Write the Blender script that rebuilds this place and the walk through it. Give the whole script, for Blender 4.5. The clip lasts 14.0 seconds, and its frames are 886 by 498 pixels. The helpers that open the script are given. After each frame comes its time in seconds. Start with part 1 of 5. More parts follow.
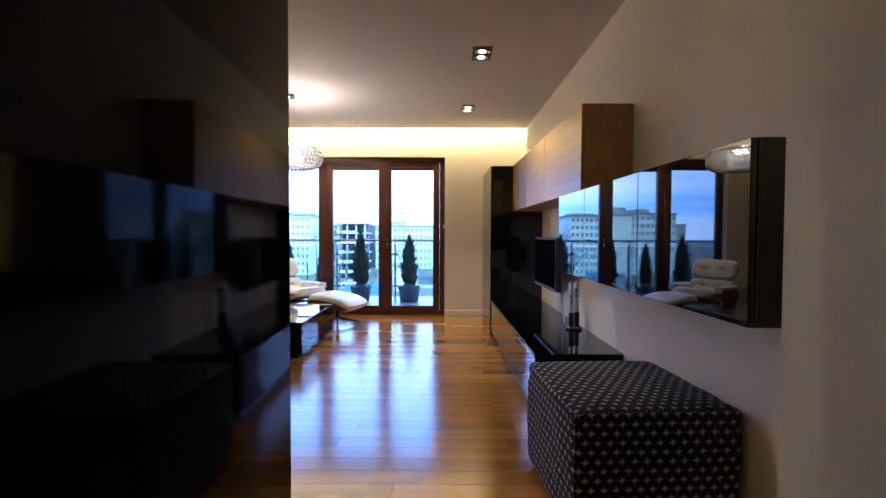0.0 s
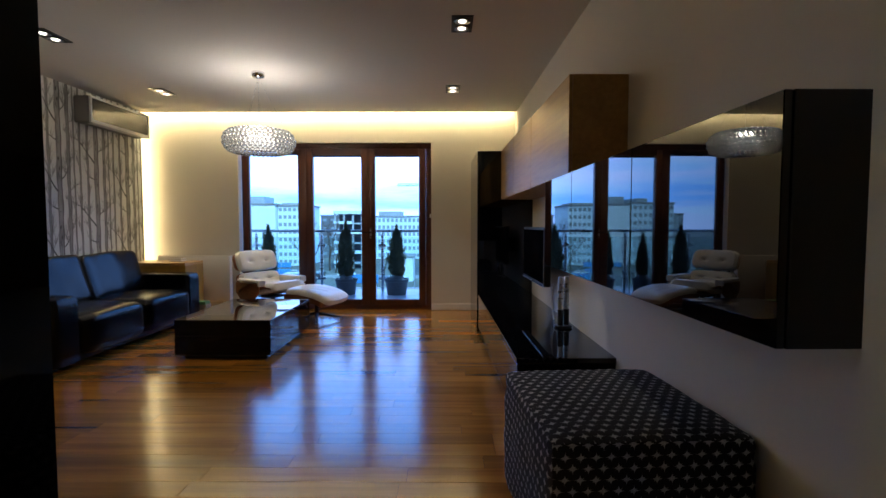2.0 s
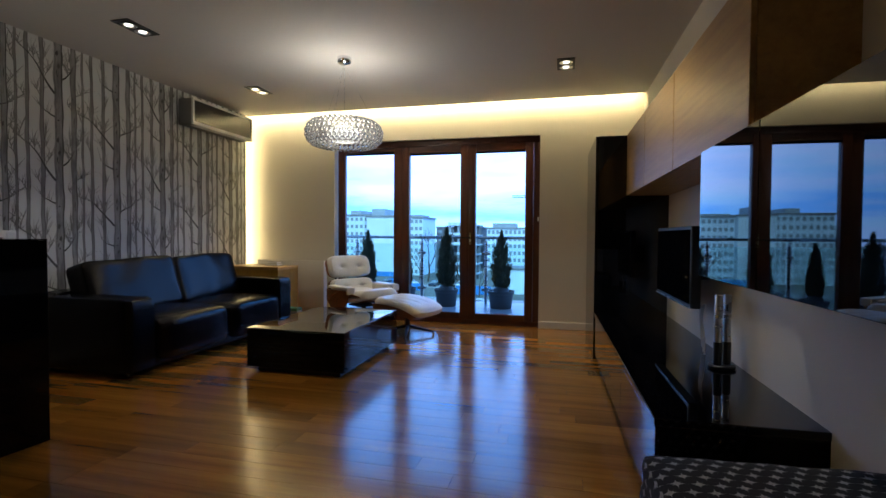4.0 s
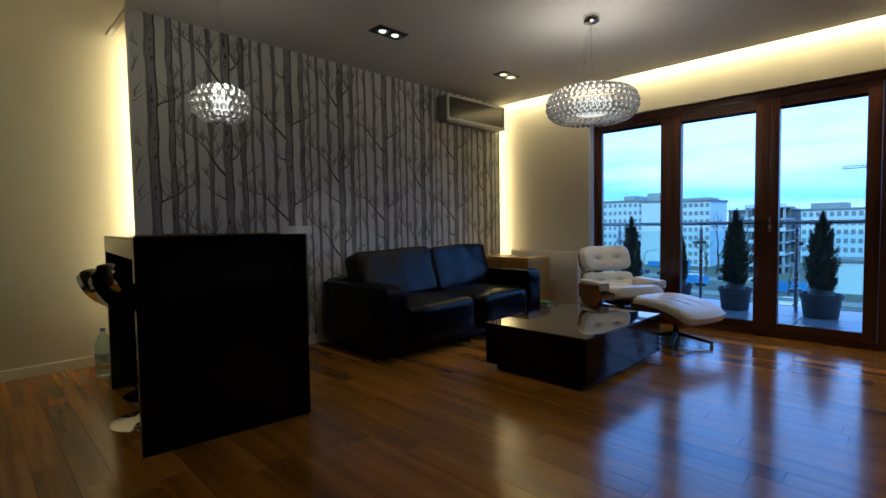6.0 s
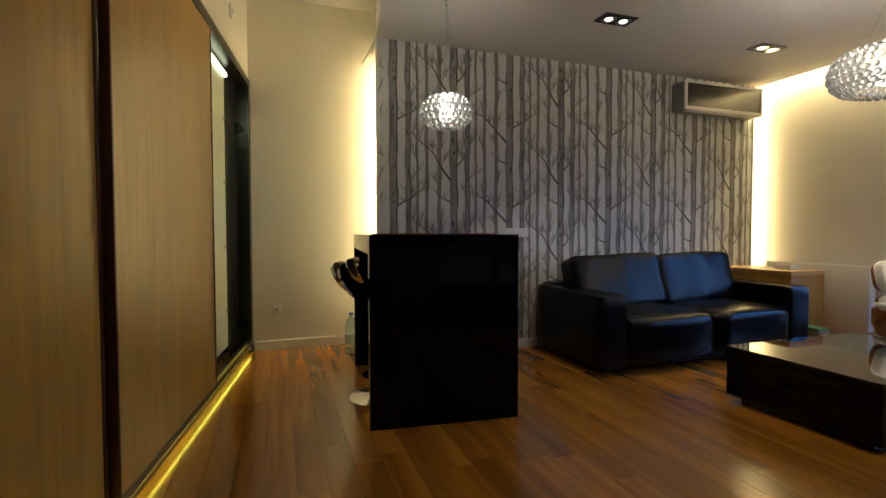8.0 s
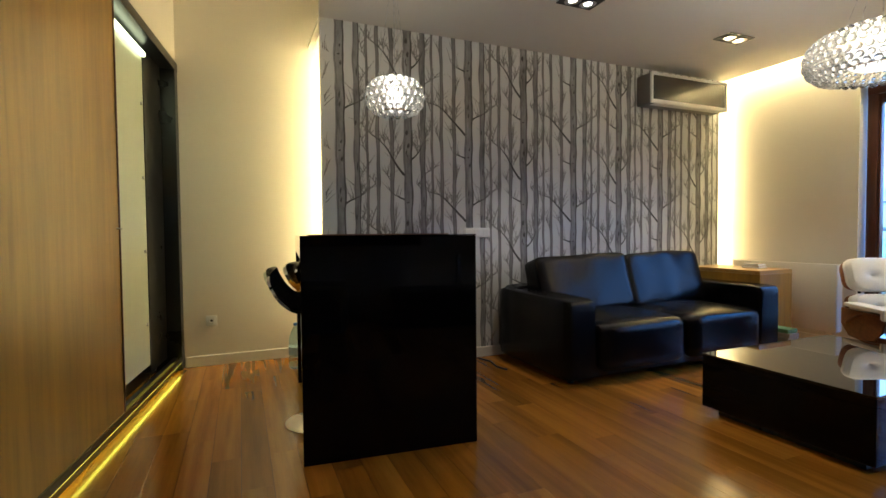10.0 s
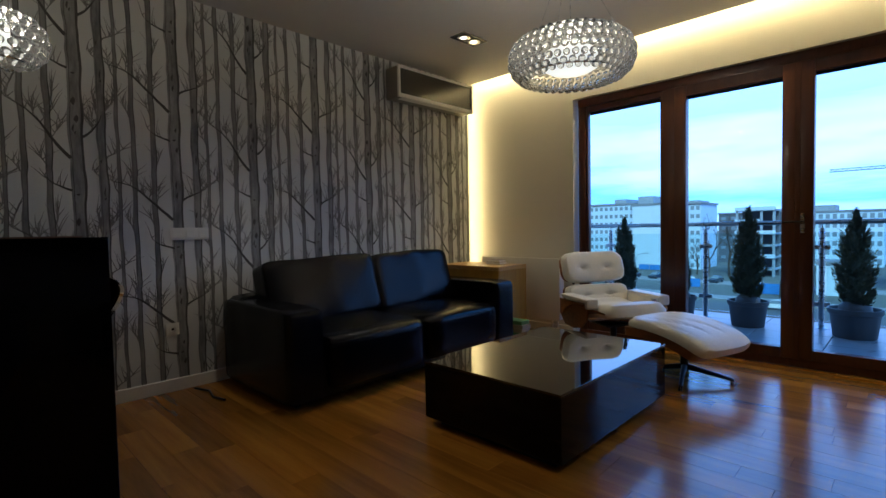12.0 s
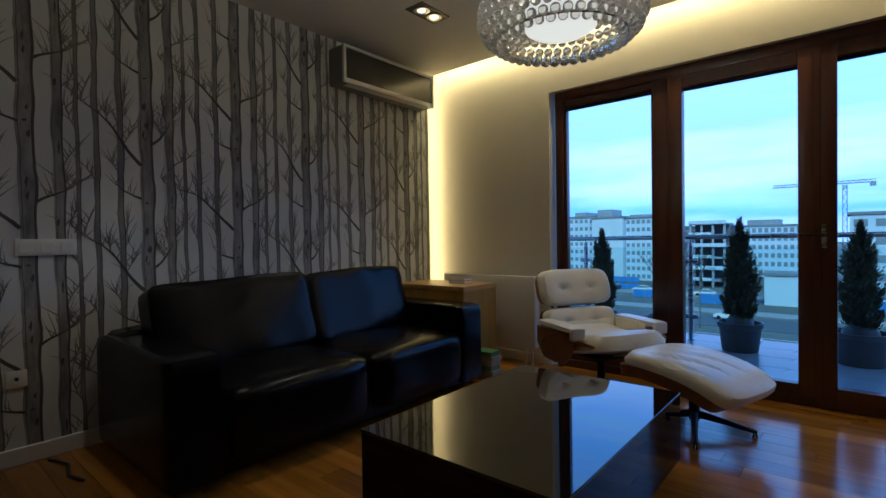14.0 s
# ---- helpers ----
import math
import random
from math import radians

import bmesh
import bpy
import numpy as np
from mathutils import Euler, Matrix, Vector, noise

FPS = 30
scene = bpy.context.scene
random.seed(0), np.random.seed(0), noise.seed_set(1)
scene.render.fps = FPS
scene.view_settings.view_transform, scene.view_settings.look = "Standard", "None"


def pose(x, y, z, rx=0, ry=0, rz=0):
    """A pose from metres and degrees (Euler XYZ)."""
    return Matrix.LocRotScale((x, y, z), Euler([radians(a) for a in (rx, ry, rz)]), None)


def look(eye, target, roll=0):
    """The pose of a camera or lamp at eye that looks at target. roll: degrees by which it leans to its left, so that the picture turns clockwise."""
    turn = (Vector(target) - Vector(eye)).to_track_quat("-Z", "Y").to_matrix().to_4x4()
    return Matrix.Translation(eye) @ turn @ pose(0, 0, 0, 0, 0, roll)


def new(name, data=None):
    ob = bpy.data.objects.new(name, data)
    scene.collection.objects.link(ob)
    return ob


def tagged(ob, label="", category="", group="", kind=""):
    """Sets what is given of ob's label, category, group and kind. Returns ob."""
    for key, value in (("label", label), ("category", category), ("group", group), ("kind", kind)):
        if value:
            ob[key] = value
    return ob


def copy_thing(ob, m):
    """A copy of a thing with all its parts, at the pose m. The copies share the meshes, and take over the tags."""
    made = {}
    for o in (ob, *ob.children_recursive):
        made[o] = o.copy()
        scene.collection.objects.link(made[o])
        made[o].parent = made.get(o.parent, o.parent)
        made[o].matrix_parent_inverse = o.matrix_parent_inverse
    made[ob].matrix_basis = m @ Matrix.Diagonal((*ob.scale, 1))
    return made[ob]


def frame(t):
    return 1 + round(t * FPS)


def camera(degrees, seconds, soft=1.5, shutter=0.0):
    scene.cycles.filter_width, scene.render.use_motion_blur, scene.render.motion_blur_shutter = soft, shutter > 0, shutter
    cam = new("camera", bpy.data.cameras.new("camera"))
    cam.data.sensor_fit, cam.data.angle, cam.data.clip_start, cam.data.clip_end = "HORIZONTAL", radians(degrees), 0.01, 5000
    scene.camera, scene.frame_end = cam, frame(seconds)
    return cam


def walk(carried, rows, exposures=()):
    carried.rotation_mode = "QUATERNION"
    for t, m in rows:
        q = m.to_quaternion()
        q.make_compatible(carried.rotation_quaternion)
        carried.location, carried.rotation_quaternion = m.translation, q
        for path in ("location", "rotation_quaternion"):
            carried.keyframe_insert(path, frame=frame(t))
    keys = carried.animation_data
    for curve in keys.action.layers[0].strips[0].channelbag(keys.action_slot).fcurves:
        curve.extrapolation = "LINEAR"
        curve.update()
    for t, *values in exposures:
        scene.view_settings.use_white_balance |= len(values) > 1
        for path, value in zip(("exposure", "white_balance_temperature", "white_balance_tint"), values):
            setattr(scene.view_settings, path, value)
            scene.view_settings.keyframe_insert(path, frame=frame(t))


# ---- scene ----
cam = camera(85.1, 14.0)
PATH = [
    (0, (2.945, 0.841, 1.171), (2.922, 2.84, 1.11), 0.2),
    (0.5, (3.011, 0.89, 1.171), (2.991, 2.889, 1.098), -0.1),
    (1, (3.04, 0.954, 1.172), (3.026, 2.952, 1.084), -0.3),
    (1.5, (3.062, 1.074, 1.169), (3.053, 3.071, 1.074), -0.2),
    (2, (3.095, 1.189, 1.17), (3.081, 3.186, 1.068), -0.0),
    (2.2, (3.106, 1.19, 1.168), (3.082, 3.186, 1.057), -0.1),
    (4.3, (3.178, 2.043, 1.074), (2.563, 3.945, 1.032), 0.3),
    (4.5, (3.22, 2.053, 1.076), (2.502, 3.919, 1.031), 0.1),
    (5, (3.218, 2.353, 1.081), (2.201, 4.074, 1.016), -0.3),
    (5.5, (3.161, 2.48, 1.092), (1.928, 4.052, 1.002), -0.7),
    (6, (3.1, 2.519, 1.083), (1.681, 3.924, 0.986), -0.9),
    (6.5, (3.011, 2.539, 1.078), (1.456, 3.793, 0.982), -0.7),
    (7, (2.967, 2.512, 1.074), (1.306, 3.622, 0.971), -0.4),
    (7.5, (3.05, 2.554, 1.077), (1.258, 3.439, 0.983), -0.4),
    (8, (3.027, 2.621, 1.062), (1.135, 3.267, 0.993), -0.1),
    (8.2, (2.979, 2.607, 1.099), (1.07, 3.199, 1.018), 0.0),
    (10.3, (2.728, 2.929, 1.053), (0.93, 3.801, 0.989), -1.0),
    (10.5, (2.73, 3.006, 1.082), (0.985, 3.981, 1.001), -1.2),
    (11, (2.662, 3.191, 1.049), (1.071, 4.401, 0.976), -1.5),
    (11.5, (2.688, 3.363, 1.057), (1.207, 4.705, 0.972), -1.2),
    (12, (2.636, 3.517, 1.054), (1.239, 4.945, 0.973), -1.1),
    (12.5, (2.569, 3.655, 1.049), (1.216, 5.126, 0.975), -1.1),
    (13, (2.423, 3.796, 1.072), (1.09, 5.286, 1.002), -1.0),
    (13.5, (2.294, 3.948, 1.061), (0.962, 5.439, 1.012), -0.9),
    (14, (2.173, 4.093, 1.06), (0.887, 5.624, 1.025), -0.9),
]
walk(cam, [(t, look(eye, target, roll)) for t, eye, target, roll in PATH],
     ((0, 1.1, 6250, 16), (0.5, 0.92, 6180, 16), (1, 0.70, 6120, 15), (1.5, 0.42, 6040, 13), (2, 0.08, 5960, 11), (4.5, -0.28, 5880, 7), (5.5, -0.58, 5830, 5),
      (6.5, -0.65, 5880, 5), (7.2, -0.45, 6150, 6), (8, 0.32, 6350, 8), (10.4, 0.72, 6200, 6), (11, -0.08, 6100, 6), (12, -0.58, 5990, 6), (14, -0.97, 5950, 5)))
# ---------------------------------------------------------------- light and sky
def nodes_of(owner):
    owner.use_nodes = True
    nt = owner.node_tree
    nt.nodes.clear()
    return nt


def make_world():
    w = bpy.data.worlds.new("evening_sky")
    scene.world = w
    nt = nodes_of(w)
    out = nt.nodes.new("ShaderNodeOutputWorld")
    bg = nt.nodes.new("ShaderNodeBackground")
    sky = nt.nodes.new("ShaderNodeTexSky")
    sky.sky_type, sky.sun_disc = "NISHITA", False
    sky.sun_elevation, sky.sun_rotation = radians(40), radians(153)
    sky.air_density, sky.dust_density, sky.ozone_density = 1.2, 2.0, 3.0
    bg.inputs["Strength"].default_value = 0.06
    nt.links.new(sky.outputs[0], bg.inputs[0])
    nt.links.new(bg.outputs[0], out.inputs[0])


make_world()


def lamp(name, kind, m, energy, color, size=0.1, size_y=None, spot=None):
    d = bpy.data.lights.new(name, kind)
    d.energy, d.color = energy, color
    if kind == "AREA":
        d.shape, d.size = ("RECTANGLE", size) if size_y else ("SQUARE", size)
        if size_y:
            d.size_y = size_y
    elif kind == "SPOT":
        d.spot_size, d.spot_blend, d.shadow_soft_size = radians(spot), 0.6, size
    elif kind == "SUN":
        d.angle = radians(size)
    else:
        d.shadow_soft_size = size
    ob = new(name, d)
    ob.matrix_world = m
    return ob


WARM = (1.0, 0.78, 0.38)
LAMPW = (1.0, 0.90, 0.74)
# dim, wide evening light from behind the clouds
lamp("evening_sun", "SUN", look((30, -60, 60), (0, 0, 0)), 8.0, (0.40, 0.76, 1.0), 30)
# strips hidden in the ceiling cove along the window wall, behind the wallpapered panel and under the sliding doors
lamp("cove_strip", "AREA", look((1.5, 7.655, 2.705), (1.5, 7.75, 2.45)), 34, WARM, 4.9, 0.02)
lamp("panel_strip_window", "AREA", look((-1.00, 7.60, 1.35), (-1.0, 7.8, 1.35)), 10, WARM, 0.03, 2.5)
lamp("panel_strip_niche", "AREA", look((-1.47, 3.60, 1.55), (-1.60, 3.50, 1.55)), 13.5, WARM, 0.03, 2.2)
lamp("niche_cove", "AREA", look((0.6, 3.22, 2.74), (0.4, 2.6, 2.95)), 5.5, WARM, 3.0, 0.05)
lamp("plinth_strip", "AREA", pose(0.43, 2.20 - 0.123 * 0.43 - 0.014, 0.052, 0, 0, -7.01), 0.7, (0.92, 0.85, 0.08), 4.0, 0.012)
lamp("cabinet_glow", "AREA", look((-0.65, 2.145, 2.24), (-0.65, 2.14, 1.0)), 9, (0.86, 1.0, 0.60), 0.9, 0.05)
lamp("chandelier_bulb", "POINT", pose(1.26, 5.96, 2.06), 22, LAMPW, 0.07)
lamp("pendant_bulb", "POINT", pose(0.0, 3.68, 1.945), 5, LAMPW, 0.05)

# ---------------------------------------------------------------- materials
def mix_rgb(nt, fac, a, b, kind="MIX"):
    m = nt.nodes.new("ShaderNodeMix")
    m.data_type, m.blend_type = "RGBA", kind
    for sock, v in ((m.inputs[0], fac), (m.inputs[6], a), (m.inputs[7], b)):
        if isinstance(v, (int, float)):
            sock.default_value = v
        elif isinstance(v, tuple):
            sock.default_value = (*v, 1.0) if len(v) == 3 else v
        else:
            nt.links.new(v, sock)
    return m.outputs[2]


def coords(nt, scale=(1, 1, 1), rot=(0, 0, 0)):
    tc = nt.nodes.new("ShaderNodeTexCoord")
    mp = nt.nodes.new("ShaderNodeMapping")
    mp.inputs["Scale"].default_value = scale
    mp.inputs["Rotation"].default_value = rot
    nt.links.new(tc.outputs["Object"], mp.inputs[0])
    return mp.outputs[0]


def noise_tex(nt, vec, scale, detail=4.0, rough=0.55):
    n = nt.nodes.new("ShaderNodeTexNoise")
    n.inputs["Scale"].default_value, n.inputs["Detail"].default_value, n.inputs["Roughness"].default_value = scale, detail, rough
    nt.links.new(vec, n.inputs["Vector"])
    return n.outputs["Fac"]


def ramp(nt, fac, stops):
    r = nt.nodes.new("ShaderNodeValToRGB")
    while len(r.color_ramp.elements) < len(stops):
        r.color_ramp.elements.new(0.5)
    for e, (p, c) in zip(r.color_ramp.elements, stops):
        e.position, e.color = p, (*c, 1.0) if len(c) == 3 else c
    nt.links.new(fac, r.inputs[0])
    return r.outputs[0]


def math_node(nt, op, a, b=None):
    m = nt.nodes.new("ShaderNodeMath")
    m.operation = op
    for sock, v in zip(m.inputs, (a, b)):
        if v is None:
            continue
        if isinstance(v, (int, float)):
            sock.default_value = v
        else:
            nt.links.new(v, sock)
    return m.outputs[0]


def surface(name, color, rough=0.5, metal=0.0, vary=0.12, scale=3.0, fine=60.0, bump=0.05, stretch=(1, 1, 1), coat=0.0, rough_vary=0.08, spec=0.5, sheen=0.0):
    """A painted or plain surface with variation at two scales, fine relief and uneven gloss."""
    m = bpy.data.materials.new(name)
    nt = nodes_of(m)
    out, p = nt.nodes.new("ShaderNodeOutputMaterial"), nt.nodes.new("ShaderNodeBsdfPrincipled")
    nt.links.new(p.outputs[0], out.inputs[0])
    v = coords(nt, stretch)
    big, small = noise_tex(nt, v, scale), noise_tex(nt, v, fine)
    dark = tuple(c * (1 - vary) for c in color)
    light = tuple(min(1, c * (1 + vary)) for c in color)
    c1 = ramp(nt, big, [(0.3, dark), (0.7, light)])
    c2 = mix_rgb(nt, 0.25, c1, ramp(nt, small, [(0.35, dark), (0.65, light)]))
    nt.links.new(c2, p.inputs["Base Color"])
    r = nt.nodes.new("ShaderNodeMapRange")
    r.inputs[3].default_value, r.inputs[4].default_value = max(0.01, rough - rough_vary), min(1, rough + rough_vary)
    nt.links.new(big, r.inputs[0])
    nt.links.new(r.outputs[0], p.inputs["Roughness"])
    p.inputs["Metallic"].default_value, p.inputs["Coat Weight"].default_value = metal, coat
    p.inputs["Specular IOR Level"].default_value = spec
    p.inputs["Sheen Weight"].default_value = sheen
    if bump:
        b = nt.nodes.new("ShaderNodeBump")
        b.inputs["Strength"].default_value, b.inputs["Distance"].default_value = bump, 0.004
        nt.links.new(small, b.inputs["Height"])
        nt.links.new(b.outputs[0], p.inputs["Normal"])
    return m


def wood(name, dark, light, rough=0.35, along=0, grain=28.0, per_piece=0.35, coat=0.0, bump=0.06, joined=False):
    """Wood with grain along one axis; pieces differ by a random value per object."""
    m = bpy.data.materials.new(name)
    nt = nodes_of(m)
    out, p = nt.nodes.new("ShaderNodeOutputMaterial"), nt.nodes.new("ShaderNodeBsdfPrincipled")
    nt.links.new(p.outputs[0], out.inputs[0])
    st = [grain, grain, grain]
    st[along] = grain * 0.06
    geo = nt.nodes.new("ShaderNodeNewGeometry")
    info = nt.nodes.new("ShaderNodeObjectInfo")
    mp = nt.nodes.new("ShaderNodeMapping")
    mp.inputs["Scale"].default_value = st
    nt.links.new(geo.outputs["Position"], mp.inputs[0])
    off = nt.nodes.new("ShaderNodeCombineXYZ")
    chance = geo.outputs["Random Per Island"] if joined else info.outputs["Random"]
    shift = math_node(nt, "MULTIPLY", chance, 37.0)
    for i in range(3):
        nt.links.new(shift, off.inputs[i])
    nt.links.new(off.outputs[0], mp.inputs["Location"])
    g1, g2 = noise_tex(nt, mp.outputs[0], 1.0, 6.0, 0.65), noise_tex(nt, mp.outputs[0], 0.22, 3.0, 0.5)
    knot = noise_tex(nt, mp.outputs[0], 0.55, 2.0, 0.5)
    c = ramp(nt, g1, [(0.30, dark), (0.62, light)])
    c = mix_rgb(nt, 0.45, c, ramp(nt, g2, [(0.35, dark), (0.65, light)]))
    c = mix_rgb(nt, ramp(nt, knot, [(0.66, (0, 0, 0)), (0.78, (0.45, 0.45, 0.45))]), c, tuple(x * 0.45 for x in dark))
    tone = nt.nodes.new("ShaderNodeMapRange")
    tone.inputs[3].default_value, tone.inputs[4].default_value = 1 - per_piece, 1 + per_piece * 0.6
    nt.links.new(chance, tone.inputs[0])
    hsv = nt.nodes.new("ShaderNodeHueSaturation")
    nt.links.new(tone.outputs[0], hsv.inputs["Value"])
    nt.links.new(c, hsv.inputs["Color"])
    nt.links.new(hsv.outputs[0], p.inputs["Base Color"])
    rr = nt.nodes.new("ShaderNodeMapRange")
    rr.inputs[3].default_value, rr.inputs[4].default_value = rough - 0.05, rough + 0.08
    nt.links.new(g2, rr.inputs[0])
    nt.links.new(rr.outputs[0], p.inputs["Roughness"])
    p.inputs["Coat Weight"].default_value = coat
    p.inputs["Coat Roughness"].default_value = 0.12
    b = nt.nodes.new("ShaderNodeBump")
    b.inputs["Strength"].default_value, b.inputs["Distance"].default_value = bump, 0.003
    nt.links.new(g1, b.inputs["Height"])
    nt.links.new(b.outputs[0], p.inputs["Normal"])
    return m


def glowing(name, color, strength):
    m = bpy.data.materials.new(name)
    nt = nodes_of(m)
    out, e = nt.nodes.new("ShaderNodeOutputMaterial"), nt.nodes.new("ShaderNodeEmission")
    e.inputs[0].default_value, e.inputs[1].default_value = (*color, 1), strength
    nt.links.new(e.outputs[0], out.inputs[0])
    return m


def clear_pane(name, tint=(1, 1, 1), rough=0.0):
    """Thin clear glass: it lets light straight through and mirrors by Fresnel."""
    m = bpy.data.materials.new(name)
    nt = nodes_of(m)
    out, mx = nt.nodes.new("ShaderNodeOutputMaterial"), nt.nodes.new("ShaderNodeMixShader")
    t, g, f = nt.nodes.new("ShaderNodeBsdfTransparent"), nt.nodes.new("ShaderNodeBsdfGlossy"), nt.nodes.new("ShaderNodeFresnel")
    t.inputs[0].default_value = (*tint, 1)
    g.inputs["Roughness"].default_value = rough
    f.inputs[0].default_value = 1.12
    for a, b in ((f.outputs[0], mx.inputs[0]), (t.outputs[0], mx.inputs[1]), (g.outputs[0], mx.inputs[2]), (mx.outputs[0], out.inputs[0])):
        nt.links.new(a, b)
    return m


def solid_glass(name, color=(1, 1, 1), rough=0.02, ior=1.45):
    m = bpy.data.materials.new(name)
    nt = nodes_of(m)
    out, g = nt.nodes.new("ShaderNodeOutputMaterial"), nt.nodes.new("ShaderNodeBsdfGlass")
    g.inputs["Color"].default_value = (*color, 1)
    g.inputs["Roughness"].default_value, g.inputs["IOR"].default_value = rough, ior
    d, tr = nt.nodes.new("ShaderNodeBsdfDiffuse"), nt.nodes.new("ShaderNodeBsdfTranslucent")
    haze, mx = nt.nodes.new("ShaderNodeMixShader"), nt.nodes.new("ShaderNodeMixShader")
    mx.inputs[0].default_value = 0.11
    for a, b in ((d.outputs[0], haze.inputs[1]), (tr.outputs[0], haze.inputs[2]), (g.outputs[0], mx.inputs[1]), (haze.outputs[0], mx.inputs[2]), (mx.outputs[0], out.inputs[0])):
        nt.links.new(a, b)
    return m


def pouf_fabric():
    """Black woven fabric with rows of pale hourglass marks."""
    m = bpy.data.materials.new("hourglass_fabric")
    nt = nodes_of(m)
    out, p = nt.nodes.new("ShaderNodeOutputMaterial"), nt.nodes.new("ShaderNodeBsdfPrincipled")
    nt.links.new(p.outputs[0], out.inputs[0])
    tc = nt.nodes.new("ShaderNodeTexCoord")
    uvn = nt.nodes.new("ShaderNodeSeparateXYZ")
    nt.links.new(tc.outputs["UV"], uvn.inputs[0])
    u, v = math_node(nt, "DIVIDE", uvn.outputs[0], 0.047), math_node(nt, "DIVIDE", uvn.outputs[1], 0.035)
    row = math_node(nt, "FLOOR", v)
    half = math_node(nt, "MULTIPLY", math_node(nt, "MODULO", row, 2.0), 0.5)
    fu = math_node(nt, "SUBTRACT", math_node(nt, "FRACT", math_node(nt, "ADD", math_node(nt, "ADD", u, half), 50.0)), 0.5)
    fv = math_node(nt, "SUBTRACT", math_node(nt, "FRACT", math_node(nt, "ADD", v, 50.0)), 0.5)
    au, av = math_node(nt, "ABSOLUTE", fu), math_node(nt, "ABSOLUTE", fv)
    # marks with four hollow sides, pinched in the middle
    star = math_node(nt, "ADD", math_node(nt, "POWER", math_node(nt, "DIVIDE", au, 0.52), 0.45), math_node(nt, "POWER", math_node(nt, "DIVIDE", av, 0.58), 0.45))
    tips = math_node(nt, "LESS_THAN", star, 1.0)
    slant = math_node(nt, "ABSOLUTE", math_node(nt, "SUBTRACT", math_node(nt, "MULTIPLY", fu, 0.9), fv))
    bar = math_node(nt, "LESS_THAN", math_node(nt, "ADD", math_node(nt, "MULTIPLY", slant, 2.6), au), 0.24)
    mark = math_node(nt, "MAXIMUM", tips, bar)
    weave = noise_tex(nt, coords(nt, (1, 1, 1)), 260.0, 2.0)
    pale = ramp(nt, weave, [(0.3, (0.30, 0.29, 0.28)), (0.7, (0.60, 0.57, 0.55))])
    black = ramp(nt, weave, [(0.3, (0.003, 0.003, 0.004)), (0.7, (0.010, 0.009, 0.010))])
    nt.links.new(mix_rgb(nt, mark, black, pale), p.inputs["Base Color"])
    p.inputs["Roughness"].default_value, p.inputs["Sheen Weight"].default_value = 0.9, 0.03
    b = nt.nodes.new("ShaderNodeBump")
    b.inputs["Strength"].default_value, b.inputs["Distance"].default_value = 0.4, 0.002
    nt.links.new(weave, b.inputs["Height"])
    nt.links.new(b.outputs[0], p.inputs["Normal"])
    return m


def sky_backdrop_mat():
    """Evening cloud layers, paler in bands towards the horizon."""
    m = bpy.data.materials.new("cloud_backdrop")
    nt = nodes_of(m)
    out, e = nt.nodes.new("ShaderNodeOutputMaterial"), nt.nodes.new("ShaderNodeEmission")
    geo = nt.nodes.new("ShaderNodeNewGeometry")
    sep = nt.nodes.new("ShaderNodeSeparateXYZ")
    nt.links.new(geo.outputs["Position"], sep.inputs[0])
    mp = nt.nodes.new("ShaderNodeMapping")
    mp.inputs["Scale"].default_value = (0.0016, 0.0016, 0.011)
    nt.links.new(geo.outputs["Position"], mp.inputs[0])
    n1, n2 = noise_tex(nt, mp.outputs[0], 1.0, 5.0, 0.6), noise_tex(nt, mp.outputs[0], 3.1, 4.0, 0.6)
    wob = math_node(nt, "MULTIPLY", math_node(nt, "SUBTRACT", n1, 0.5), 0.34)
    h = math_node(nt, "ADD", math_node(nt, "DIVIDE", sep.outputs[2], 900.0), wob)
    c = ramp(nt, h, [(0.0, (0.46, 0.80, 1.65)), (0.035, (0.38, 0.76, 1.70)), (0.07, (0.20, 0.62, 1.75)), (0.11, (0.35, 0.78, 1.80)), (0.17, (0.63, 0.92, 1.80)), (0.24, (0.42, 0.80, 1.90)), (0.34, (0.44, 0.85, 1.95)), (0.48, (0.27, 0.73, 2.00)), (0.8, (0.07, 0.58, 1.95))])
    c = mix_rgb(nt, ramp(nt, n2, [(0.45, (0, 0, 0)), (0.75, (0.5, 0.5, 0.5))]), c, (0.38, 0.95, 1.60))
    nt.links.new(c, e.inputs[0])
    e.inputs[1].default_value = 2.3
    nt.links.new(e.outputs[0], out.inputs[0])
    return m


